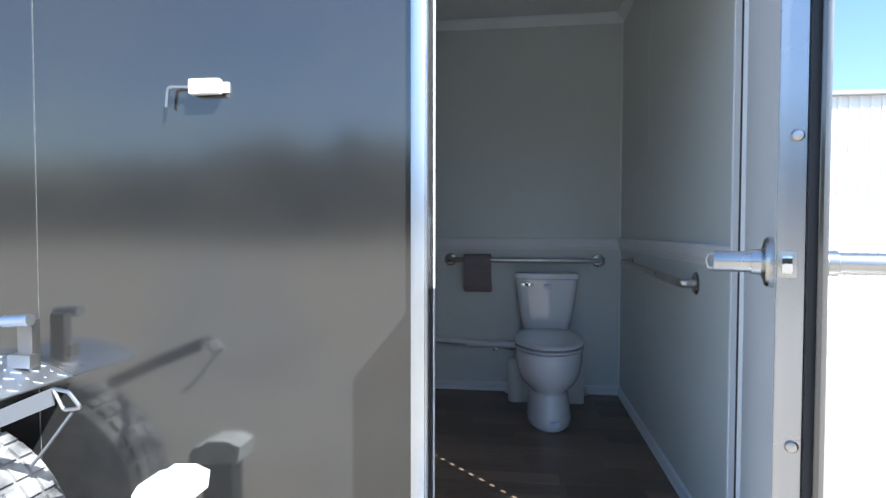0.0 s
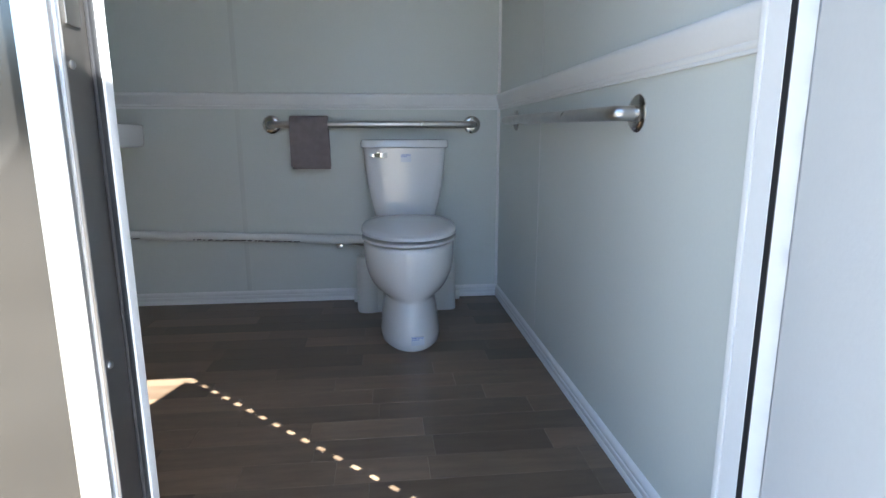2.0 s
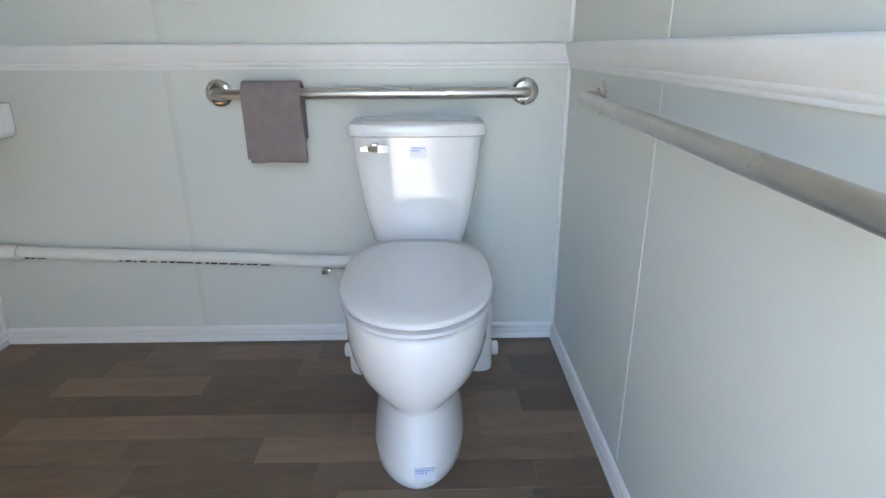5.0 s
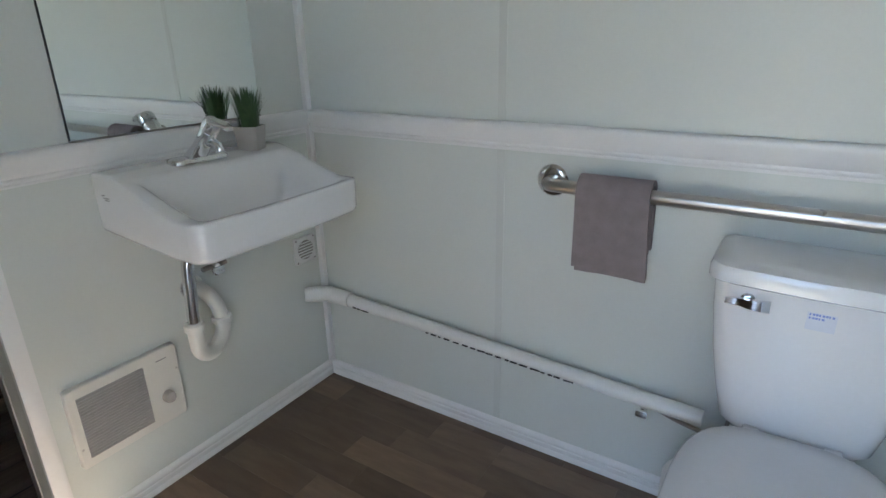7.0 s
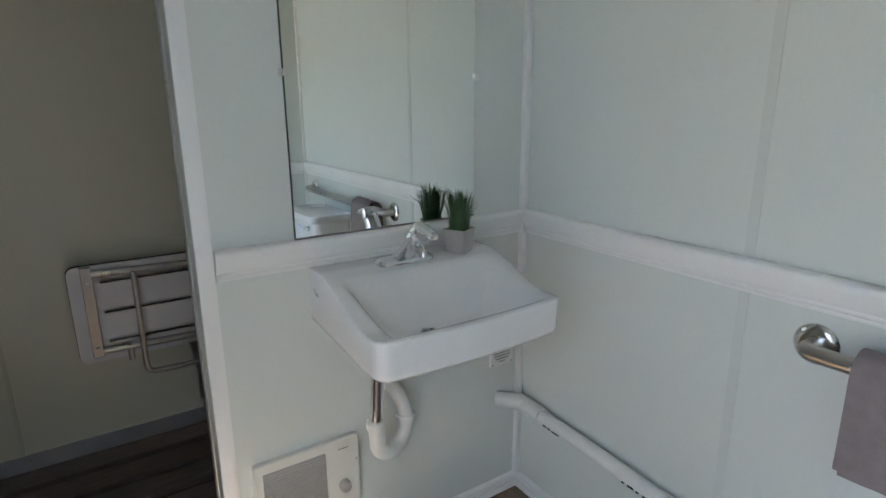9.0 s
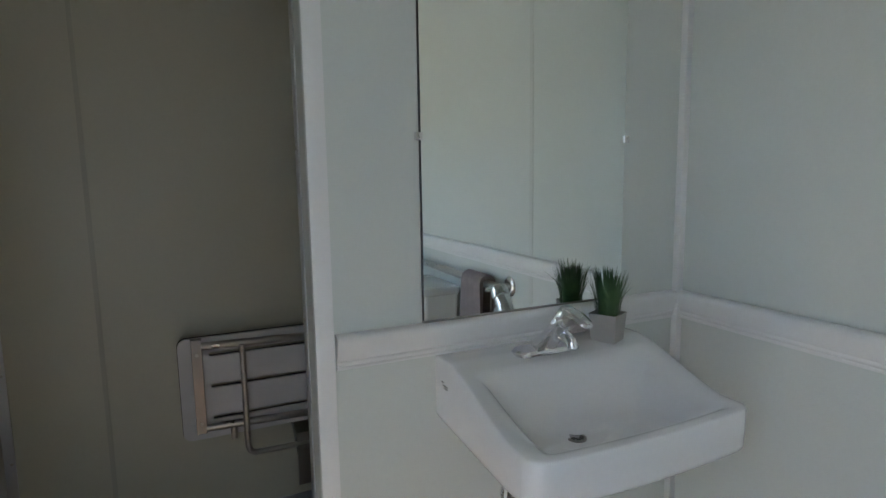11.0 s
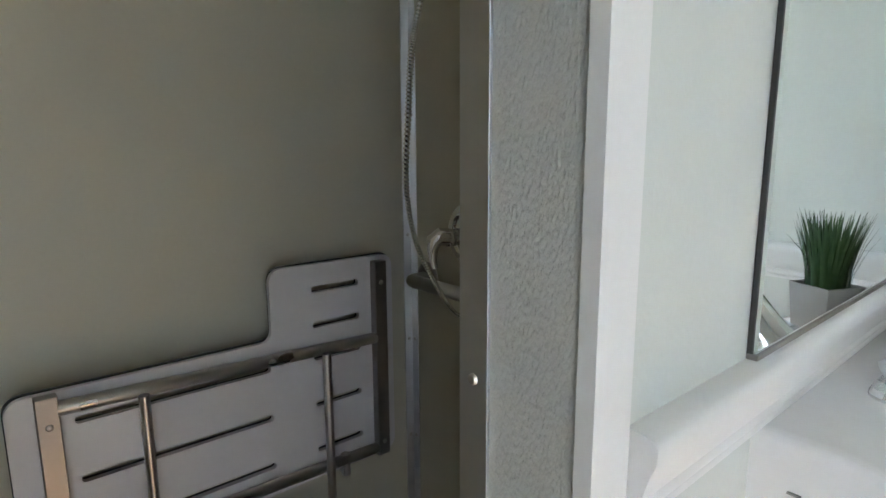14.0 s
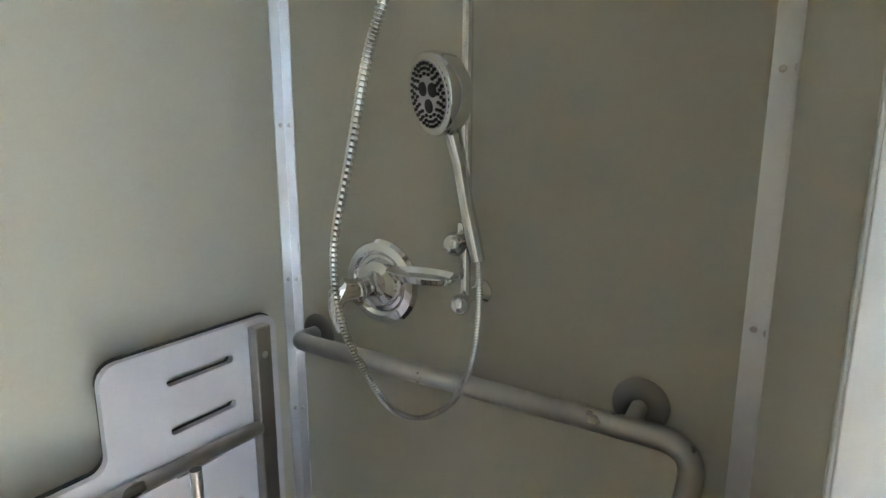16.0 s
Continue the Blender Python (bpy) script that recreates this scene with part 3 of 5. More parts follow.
setting("backdrop", shape(hillside), M_LEAF, "scrub-covered slope beyond the yard", "hill")

ramp = thing("ramp", (0.22, 0.6, GROUND), "ribbed aluminium ramp below the door sill", "ramp")
def ramp_deck(bm):
    for k in range(22):
        t0, t1 = k / 22, (k + 0.82) / 22
        y0, y1 = YO - 0.03 - 1.1 * t0, YO - 0.03 - 1.1 * t1
        z0, z1 = -0.02 + (GROUND + 0.03) * t0, -0.02 + (GROUND + 0.03) * t1
        loft(bm, [[Vector((x, y0, z0)), Vector((x, y1, z1)), Vector((x, y1, z1 - 0.012)), Vector((x, y0, z0 - 0.012))] for x in (DL - 0.05, DR)])


part("deck", shape(ramp_deck), M_ALU, ramp)
for x in (DL - 0.07, DR - 0.0):
    b2 = bmesh.new()
    loft(b2, [[Vector((x + dx, y, z + dz)) for dx, dz in ((0, -0.02), (0.02, -0.02), (0.02, 0.02), (0, 0.02))] for y, z in ((YO - 0.03, -0.015), (YO - 1.13, GROUND + 0.022))])
    part("side_rail", b2, M_ALU, ramp)

set_out(to=(0.022, 0.057, -0.052))
YD = YO - 0.057                                            # wall face in the drawing of the outdoor fittings
hook = thing("door_holder", (-0.85, YD, 1.448), "white door holder hook on the dark trailer wall", "hook")
part("clip_body", shape(box, -0.905, YD - 0.034, 1.438, -0.812, YD - 0.008, 1.482, bevel=0.008), M_CAP, hook)
part("mount_plate", shape(box, -0.885, YD - 0.009, 1.445, -0.795, YD - 0.0005, 1.475, bevel=0.002), M_TRIM, hook)
part("hook_arm", shape(tube, fillet([(-0.90, YD - 0.022, 1.461), (-0.972, YD - 0.022, 1.464), (-0.978, YD - 0.022, 1.405)], 0.014), 0.005, 10), M_STEEL, hook, "bent steel hook")

set_out(to=(0.03, 0.057, -0.037))
wheel = thing("trailer_wheel", (-1.55, 1.13, GROUND + 0.037), "trailer wheel with a worn tyre mottled dark and pale", "wheel")
bm = bmesh.new()
turned(bm, [(0.19, -0.10), (0.30, -0.105), (0.335, -0.095), (0.352, -0.07), (0.352, 0.07), (0.335, 0.095), (0.30, 0.105), (0.19, 0.10)], (-1.55, 1.13, 0.14), (0, 1, 0), 48)
tyre = part("tyre", bm, M_TYRE, wheel)
bm = bmesh.new()
for k in range(40):
    a = 2 * math.pi * k / 40
    for y in (-0.072, -0.022, 0.028):
        q = Matrix.Translation((-1.55, 1.13, 0.14)) @ Matrix.Rotation(a, 4, "Y")
        bmesh.ops.create_cube(bm, size=1, matrix=q @ Matrix.Translation((0.355, y + 0.02, 0)) @ Matrix.Diagonal((0.012, 0.04, 0.042, 1)))
part("tread", bm, M_TYRE, tyre)
bm = bmesh.new()
turned(bm, [(0.05, -0.09), (0.07, -0.06), (0.15, -0.05), (0.185, -0.10), (0.195, -0.10), (0.195, 0.09), (0.05, 0.09)], (-1.55, 1.13, 0.14), (0, 1, 0), 32)
part("rim", bm, M_STEEL, wheel)

fender = thing("fender", (-1.55, 1.17, 0.6), "bright diamond-plate fender over the trailer wheel", "fender")
bm = bmesh.new()
ring = []
for k in range(13):
    a = radians(64 + 60 * k / 12)
    ring.append([Vector((-1.55 + r * math.cos(a), y, 0.115 + r * math.sin(a))) for r, y in ((0.535, 1.05), (0.535, YD - 0.001), (0.53, YD - 0.001), (0.53, 1.05))])
loft(bm, ring)
part("top_plate", bm, M_ALU, fender)
bm = bmesh.new()
for k in range(14):
    for j in range(7):
        a = radians(66 + 56 * (k + 0.5 * (j % 2)) / 14)
        q = Matrix.Translation((-1.55, 1.065 + j * 0.042, 0.115)) @ Matrix.Rotation(-a, 4, "Y") @ Matrix.Translation((0.536, 0, 0)) @ Matrix.Rotation(radians(45 if (k + j) % 2 else -45), 4, "X")
        bmesh.ops.create_cube(bm, size=1, matrix=q @ Matrix.Diagonal((0.002, 0.024, 0.006, 1)))
tagged(part("tread_marks", bm, M_ALU, fender), kind="stuff")

strap = thing("tie_strap", (-1.25, 1.02, 0.5), "grey webbing tie strap with a steel buckle over the wheel", "strap")
def webbing(bm, pts, w, t):
    loft(bm, [[Vector(p) + Vector((0, dy, dz)) for dy, dz in ((-0.004, -w), (0.004, -w), (0.004, w), (-0.004, w))] for p in pts])
part("webbing", shape(webbing, [(-1.46, 1.02, 0.475), (-1.27, 1.015, 0.560), (-1.09, 1.02, 0.635)], 0.022, 0.004), M_STRAP, strap)
part("buckle", shape(tube, fillet([(-1.085, 1.015, 0.655), (-1.045, 1.015, 0.65), (-1.012, 1.015, 0.612), (-1.058, 1.015, 0.605), (-1.085, 1.015, 0.655)], 0.008, 4), 0.0045, 8), M_STEEL, strap, "steel strap buckle")
part("tail", shape(webbing, [(-1.035, 1.02, 0.604), (-1.11, 1.02, 0.51), (-1.16, 1.03, 0.46)], 0.004, 0.002), M_STRAP, strap)

jack = thing("folding_bracket", (-1.42, 1.28, 0.62), "grey folding steel bracket on the fender", "bracket")
part("arm", shape(box, -1.435, 1.27, 0.60, -1.385, 1.30, 0.775, bevel=0.006), M_DARKSTEEL, jack)
part("pivot", shape(rod, (-1.455, 1.25, 0.772), (-1.37, 1.25, 0.778), 0.017, 16), M_ALU, jack)
part("clamp", shape(box, -1.45, 1.25, 0.635, -1.375, 1.285, 0.675, bevel=0.005), M_STEEL, jack)

post = thing("capped_post", (-0.9, 1.21, GROUND + 0.037), "short dark post with a weathered white plastic cap", "post")
part("shaft", shape(box, -0.96, 1.18, GROUND + 0.037, -0.86, 1.25, 0.31, bevel=0.006), M_RUBBER, post)
bm = bmesh.new()
pr = [(-0.995, 0.30), (-0.835, 0.320), (-0.828, 0.368), (-0.87, 0.384), (-0.935, 0.380), (-0.952, 0.366), (-0.98, 0.358), (-0.998, 0.33)]
loft(bm, [[Vector((x, y, z)) for x, z in pr] for y in (1.165, 1.26)])
part("cap", bm, M_CAP, post, "weathered white plastic cap")

# ---- toilet ----
TX = 0.207


def egg(yf, yb, hw, z, n=40, back=3.2, cx=TX):
    """A plan outline, round in front and squarer behind."""
    ym = yf + (yb - yf) * 0.46
    pts = []
    for k in range(n):
        a = 2 * math.pi * k / n
        s, c = math.sin(a), math.cos(a)
        if c >= 0:
            x, y = hw * s, ym - (ym - yf) * c
        else:
            e = 2.0 / back
            x = hw * math.copysign(abs(s) ** e, s)
            y = ym + (yb - ym) * abs(c) ** e
        pts.append(Vector((cx + x, y, z)))
    return pts


set_out((0.207, 3.375, 0), (0.217, 3.375, 0), (0.965, 0.967, 0.984))
toilet = thing("toilet", (TX, 2.95, 0), "white porcelain toilet with closed lid against the back wall", "toilet")
bm = bmesh.new()
loft(bm, [egg(2.650, 3.22, 0.119, 0.0), egg(2.646, 3.22, 0.124, 0.006), egg(2.648, 3.22, 0.123, 0.03), egg(2.662, 3.21, 0.115, 0.09), egg(2.676, 3.2, 0.106, 0.15),
          egg(2.682, 3.2, 0.104, 0.172), egg(2.682, 3.2, 0.108, 0.180), egg(2.678, 3.2, 0.122, 0.190), egg(2.670, 3.2, 0.144, 0.208), egg(2.661, 3.2, 0.161, 0.234), egg(2.654, 3.21, 0.173, 0.266),
          egg(2.650, 3.21, 0.180, 0.30), egg(2.649, 3.22, 0.183, 0.335), egg(2.650, 3.23, 0.184, 0.368), egg(2.653, 3.23, 0.183, 0.379), egg(2.662, 3.22, 0.176, 0.384)])
part("bowl", bm, M_PORCELAIN, toilet, smooth=60)
bm = bmesh.new()
loft(bm, [egg(2.654, 3.15, 0.182, 0.390), egg(2.648, 3.155, 0.188, 0.393), egg(2.648, 3.155, 0.188, 0.401), egg(2.655, 3.15, 0.181, 0.4035), egg(2.68, 3.13, 0.155, 0.404)])
for v in bm.verts:
    v.co.z += (v.co.y - 2.645) * 0.010
part("seat_ring", bm, M_SEATPLASTIC, toilet, smooth=60)
bm = bmesh.new()
loft(bm, [egg(2.68, 3.13, 0.155, 0.4115), egg(2.654, 3.15, 0.180, 0.412), egg(2.645, 3.155, 0.189, 0.414), egg(2.645, 3.155, 0.189, 0.4225), egg(2.650, 3.15, 0.184, 0.427), egg(2.70, 3.11, 0.14, 0.4315), egg(2.80, 3.02, 0.06, 0.434)])
for v in bm.verts:
    v.co.z += (v.co.y - 2.645) * 0.035
part("lid", bm, M_SEATPLASTIC, toilet, "smooth grey-white plastic lid", smooth=60)
for dx in (-0.07, 0.07):
    part("hinge", shape(box, TX + dx - 0.016, 3.135, 0.392, TX + dx + 0.016, 3.175, 0.437, bevel=0.008), M_SEATPLASTIC, toilet)
part("tank_deck", shape(box, TX - 0.11, 3.13, 0.355, TX + 0.11, 3.345, 0.418, bevel=0.018, seg=3), M_PORCELAIN, toilet)


def side_points(hw, yf, yb, r):
    """A rounded rectangle whose front and back have a fixed number of points, so that rings of any size join."""
    loop = rounded(-hw, yf, hw, yb, r, 6)
    out = []
    for k, (a, b) in enumerate(zip(loop, loop[1:] + loop[:1])):
        n = 9 if k % 7 == 6 else 1
        out += [(a[0] + (b[0] - a[0]) * q / n, a[1] + (b[1] - a[1]) * q / n) for q in range(n)]
    return out


def tank_ring(hw, yf, yb, z, r, bow=0.012):
    out = []
    for u, v in side_points(hw, yf, yb, r):
        f = max(0.0, 1 - (v - yf) / 0.05)
        out.append(Vector((TX + u, v - bow * f * (1 - (u / hw) ** 2), z)))
    return out


bm = bmesh.new()
loft(bm, [tank_ring(0.124, 3.182, 3.355, 0.418, 0.03), tank_ring(0.136, 3.178, 3.36, 0.428, 0.035), tank_ring(0.154, 3.177, 3.365, 0.50, 0.038), tank_ring(0.169, 3.1765, 3.37, 0.58, 0.038),
          tank_ring(0.179, 3.1755, 3.37, 0.66, 0.036), tank_ring(0.184, 3.174, 3.37, 0.732, 0.034)])
tank = part("tank", bm, M_PORCELAIN, toilet, smooth=50)
bm = bmesh.new()
loft(bm, [tank_ring(0.190, 3.166, 3.374, 0.7325, 0.034), tank_ring(0.195, 3.160, 3.376, 0.737, 0.036), tank_ring(0.195, 3.160, 3.376, 0.757, 0.036), tank_ring(0.190, 3.165, 3.372, 0.766, 0.034),
          tank_ring(0.172, 3.18, 3.36, 0.769, 0.03)])
part("tank_lid", bm, M_PORCELAIN, toilet, smooth=40)
bm = bmesh.new()
turned(bm, [(0.013, 0), (0.013, 0.006), (0.009, 0.010)], (TX - 0.118, 3.170, 0.706), (0, -1, 0), 18)
lever = part("flush_lever", bm, M_CHROME, tank, "chrome flush lever")
bm = bmesh.new()
loft(bm, [[Vector((TX - 0.156 + 0.011 * k, 3.150 + 0.003 * math.sin(k), 0.702 + dz * (0.5 + 0.07 * k))) + Vector((0, dy, 0)) for dy, dz in ((0, -0.010), (0.007, -0.010), (0.007, 0.012), (0, 0.012))] for k in range(8)])
part("lever_arm", bm, M_CHROME, tank)
def sticker(parent, cx, y, cz, w, h, tilt, label):
    """A pale paper label with a printed line, lying on a leaning face."""
    q = Matrix.Translation((cx, y, cz)) @ Matrix.Rotation(radians(tilt), 4, "X")
    bm = shape(box, -w / 2, -0.0006, -h / 2, w / 2, 0.006, h / 2)
    bmesh.ops.transform(bm, matrix=q, verts=bm.verts)
    ob = part("sticker", bm, M_PALEBLUE, parent, label, smooth=0)
    bm = bmesh.new()
    for k, n in enumerate((8, 5)):
        for j in range(n):
            x = -w / 2 + 0.003 + j * (w - 0.006) / 8
            box(bm, x, -0.0012, h / 2 - 0.006 - 0.007 * k, x + (w - 0.006) / 8 * (0.8 if j % 3 else 0.55), -0.0006, h / 2 - 0.002 - 0.007 * k)
    bmesh.ops.transform(bm, matrix=q, verts=bm.verts)
    part("printed_bars", bm, M_BLUEINK, ob, "", 0)


sticker(tank, TX + 0.003, 3.1628, 0.690, 0.046, 0.034, -1.5, "pale blue paper sticker")
sticker(toilet, TX + 0.018, 2.6490, 0.042, 0.050, 0.032, -6, "pale blue paper sticker")

set_out(to=(0.029, 0, 0))
pump = thing("macerator_pump", (0.19, 3.25, 0), "white plastic macerator pump box behind the toilet", "pump")
bm = bmesh.new()
loft(bm, [[Vector((u, v, z)) for u, v in rounded(0.028 + d, 3.165 + d, 0.408 - d, 3.345, 0.035)] for z, d in ((0.0, 0.0), (0.20, 0.002), (0.235, 0.008), (0.25, 0.03))])
part("body", bm, M_PVC, pump)
bm = bmesh.new()
turned(bm, [(0.05, 0), (0.052, 0.01), (0.050, 0.235), (0.044, 0.25), (0.024, 0.256), (0.022, 0.275), (0.018, 0.283)], (0.018, 3.20, 0.0), (0, 0, 1), 26)
part("inlet_housing", bm, M_PVC, pump)
for x, s in ((-0.03, -1), (0.408, 1)):
    bm = bmesh.new()
    turned(bm, [(0.022, 0), (0.022, 0.016), (0.017, 0.019)], (x, 3.205, 0.06), (s, 0, 0), 20)
    part("side_cap", bm, M_PVC, pump)

set_out()

# ---- pipe along the back wall ----
pipe = thing("drain_pipe", (-0.6, YB - 0.03, 0.32), "white plastic drain pipe with black print along the back wall", "pipe")
P0, P1 = Vector((-1.085, YB - 0.030, 0.340)), Vector((0.05, YB - 0.034, 0.294))
part("long_pipe", shape(rod, P0, P1, 0.0205, 24), M_PVC, pipe)
part("coupling", shape(rod, P0 + Vector((-0.065, 0, 0.002)), P0 + Vector((0.03, 0, -0.001)), 0.0255, 24), M_PVC, pipe)
part("elbow", shape(tube, fillet([(XL - 0.002, YB - 0.095, 0.352), (XL + 0.03, YB - 0.06, 0.35), (-1.14, YB - 0.030, 0.347)], 0.05), 0.0245, 20), M_PVC, pipe)
part("wire", shape(tube, [(XL, YB - 0.09, 0.325), (XL + 0.05, YB - 0.05, 0.321), (-1.03, YB - 0.04, 0.322), (-0.95, YB - 0.04, 0.326)], 0.003, 6), M_PVC, pipe, "thin pale wire")
bm = bmesh.new()
x = -1.03
random.seed(4)
while x < -0.28:
    w = random.uniform(0.006, 0.03)
    if not (-0.97 < x < -0.77) and not (-0.67 < x < -0.64):
        t = (x - P0.x) / (P1.x - P0.x)
        c = P0.lerp(P1, t)
        box(bm, x, c.y - 0.0206, c.z - 0.0135, x + w, c.y - 0.0140, c.z - (0.0090 if random.random() < 0.6 else 0.0105))
    x += w + random.uniform(0.003, 0.014)
tagged(part("print_marks", bm, M_INK, pipe, "black printed bars"), kind="stuff")
set_out(to=(0.034, 0, 0.011))
stopv = thing("toilet_supply_valve", (-0.10, YB - 0.03, 0.27), "small chrome supply valve and hose under the drain pipe", "valve")
part("body", shape(rod, (-0.118, YB, 0.265), (-0.118, YB - 0.055, 0.265), 0.009, 14), M_CHROME, stopv)
part("handle", shape(box, -0.132, YB - 0.068, 0.255, -0.104, YB - 0.056, 0.273, bevel=0.004), M_CHROME, stopv)
part("nut", shape(rod, (-0.118, YB - 0.03, 0.268), (-0.095, YB - 0.03, 0.272), 0.008, 8), M_STEEL, stopv)
part("hose", shape(tube, fillet([(-0.10, YB - 0.03, 0.272), (-0.02, YB - 0.05, 0.262), (0.07, YB - 0.09, 0.28), (0.075, YB - 0.09, 0.42)], 0.05), 0.0055, 10), M_DARKSTEEL, stopv, "braided steel hose")

set_out()

# ---- grab bars ----


def grab_bar(name, a, b, out, label, r=0.016, stand=0.05):
    a, b, out = Vector(a), Vector(b), Vector(out)
    ob = thing(name, a, label, "grab bar", "grab bars")
    d = (b - a).normalized()
    for p in (a, b):
        bm = bmesh.new()
        turned(bm, [(0.0405, 0.0), (0.0405, 0.002), (0.036, 0.007), (0.026, 0.010), (0.0185, 0.0105)], p, out, 32)
        part("flange", bm, M_POLISH, ob, "round steel flange")
    part("bar", shape(tube, fillet([a + out * 0.004, a + out * stand, b + out * stand, b + out * 0.004], 0.04, 8), r, 18), M_STEEL, ob)
    return ob


grab_bar("grab_bar", (-0.370, YB, 0.822), (0.536, YB, 0.822), (0, -1, 0), "brushed steel grab bar above the toilet tank")
grab_bar("grab_bar", (XR, 1.926, 0.818), (XR, 3.040, 0.832), (-1, 0, 0), "long brushed steel grab bar on the side wall")

# ---- towel ----
towel = thing("towel", (-0.23, YB - 0.05, 0.77), "folded taupe terry towel hanging over the grab bar", "towel")


def cloth(bm, x0, x1, zf, zb, t, lift, seed):
    """A sheet that hangs over the bar, front and back, with soft folds and real thickness."""
    nx, rows = 22, []
    yc, zc, rr = YB - 0.05, 0.822, 0.0175 + lift
    prof = [(-1, zf + (zc - zf) * k / 14) for k in range(14)] + [(math.pi * k / 8, None) for k in range(9)] + [(1, zc - (zc - zb) * k / 8) for k in range(1, 9)]
    for side in (0, 1):
        layer = []
        for q, z in prof:
            line = []
            for i in range(nx + 1):
                u = i / nx
                x = x0 + (x1 - x0) * u
                o = t * side
                if z is None:
                    a = q
                    p = Vector((x, yc - (rr + o) * math.cos(a), zc + (rr + o) * math.sin(a)))
                else:
                    s = -1 if q < 0 else 1
                    drop = zc - z
                    w = 0.006 * noise.noise(Vector((u * 2.2, drop * 6, seed))) + 0.003 * math.sin(u * 5 + seed) * min(1, drop * 8)
                    y = yc + s * (rr + o) + w
                    if s > 0:
                        y = min(y, YB - 0.003 - 0.0005 * (1 - side))
                    flare = (u - 0.5) * 0.012 * drop / 0.2 if s < 0 else 0
                    p = Vector((x + flare + 0.055 * drop * 0.55 * (1 if s < 0 else 0.6), y, z + 0.003 * noise.noise(Vector((u * 4, seed, 2))) * (drop > 0.1)))
                line.append(bm.verts.new(p))
            layer.append(line)
        rows.append(layer)
    inner, outer = rows
    m = len(inner)
    for L in rows:
        for j in range(m - 1):
            for i in range(nx):
                bm.faces.new((L[j][i], L[j][i + 1], L[j + 1][i + 1], L[j + 1][i]))
    for j in range(m - 1):
        for i in (0, nx):
            bm.faces.new((inner[j][i], inner[j + 1][i], outer[j + 1][i], outer[j][i]))
    for j in (0, m - 1):
        for i in range(nx):
            bm.faces.new((inner[j][i], inner[j][i + 1], outer[j][i + 1], outer[j][i]))


part("outer_fold", shape(cloth, -0.281, -0.117, 0.640, 0.69, 0.011, 0.009, 1.0), M_TOWEL, towel, smooth=70)
part("inner_fold", shape(cloth, -0.275, -0.121, 0.628, 0.68, 0.008, 0.0, 5.0), M_TOWEL, towel, smooth=70)

# ---- sink ----
XW = -1.28                                                 # wall face in the drawings of the sink and the things below it
set_out((XW, 2.642, 0.912), (XL, 2.703, 0.888), (0.955, 0.905, 0.95))
sink = thing("wall_sink", (XW, 2.905, 0.75), "white wall-hung porcelain sink with rectangular basin", "sink")
SY0, SY1, SXF = 2.642, 3.188, -0.888


def sink_body(bm):
    nu, nv = 46, 40
    def plan(u, v):
        """u across 0..1, v from the wall to the front 0..1"""
        y = SY0 + (SY1 - SY0) * u
        e = abs(2 * u - 1)
        depth = (SXF - XW) - 0.012 * e * e
        c = max(0.0, (e - 0.87) / 0.13)
        depth -= 0.036 * (1 - math.sqrt(max(0.0, 1 - c * c)))
        return XW + depth * v, y
    def height(x, y):
        s = x - XW
        t = min(1, max(0, (s - 0.07) / 0.24))
        rim = 0.912 - 0.075 * (0.6 * t + 0.4 * t * t * (3 - 2 * t))
        du = min(y - SY0, SY1 - y)
        dv0, dv1 = s - 0.118, (SXF - x) - 0.012 * (2 * (y - SY0) / (SY1 - SY0) - 1) ** 2
        k = 0.0
        inner = min((du - 0.030) / 0.105, dv0 / 0.085, (dv1 - 0.018) / 0.085)
        if inner > 0:
            k = min(1.0, inner)
            k = k * k * (3 - 2 * k)
        cx, cy = -1.085, 2.885
        bottom = 0.750 + 0.03 * min(1, max(0, math.hypot((x - cx) / 0.25, (y - cy) / 0.3) - 0.14))
        return rim * (1 - k) + bottom * k
    def spread(n):
        """Even steps with close ones at both ends, for a crisp edge."""
        return [0.0, 0.004, 0.010] + [0.010 + 0.98 * k / (n - 4) for k in range(1, n - 4)] + [0.990, 0.996, 1.0]
    us, vs = spread(nu), [t for t in spread(nv)]
    nu, nv = len(us) - 1, len(vs) - 1
    top = []
    for j in range(nv + 1):
        row = []
        for i in range(nu + 1):
            x, y = plan(us[i], vs[j])
            z = height(x, y)
            edge = min(i, nu - i, nv - j)
            z -= (0.006, 0.0015, 0.0)[edge] if edge < 3 else 0.0
            row.append(bm.verts.new((x, y, z)))
        top.append(row)
    for j in range(nv):
        for i in range(nu):
            bm.faces.new((top[j][i], top[j][i + 1], top[j + 1][i + 1], top[j + 1][i]))
    loop = [top[j][0] for j in range(nv + 1)] + [top[nv][i] for i in range(1, nu + 1)] + [top[j][nu] for j in range(nv - 1, -1, -1)] + [top[0][i] for i in range(nu - 1, 0, -1)]
    cy = (SY0 + SY1) / 2
    prev = loop
    for zb, inset in ((0.80, 0.0), (0.762, 0.002), (0.752, 0.006), (0.746, 0.016), (0.744, 0.03)):
        ring = []
        for v in loop:
            x, y = v.co.x, v.co.y
            z = zb + 0.022 * max(0, (-1.0 - x) / 0.28)
            ring.append(bm.verts.new((XW + (x - XW) * (1 - inset * 1.4), cy + (y - cy) * (1 - inset * 1.2), min(z, v.co.z - 0.002))))
        n = len(loop)
        for k in range(n):
            bm.faces.new((prev[k], prev[(k + 1) % n], ring[(k + 1) % n], ring[k]))
        prev = ring
    bm.faces.new(prev)


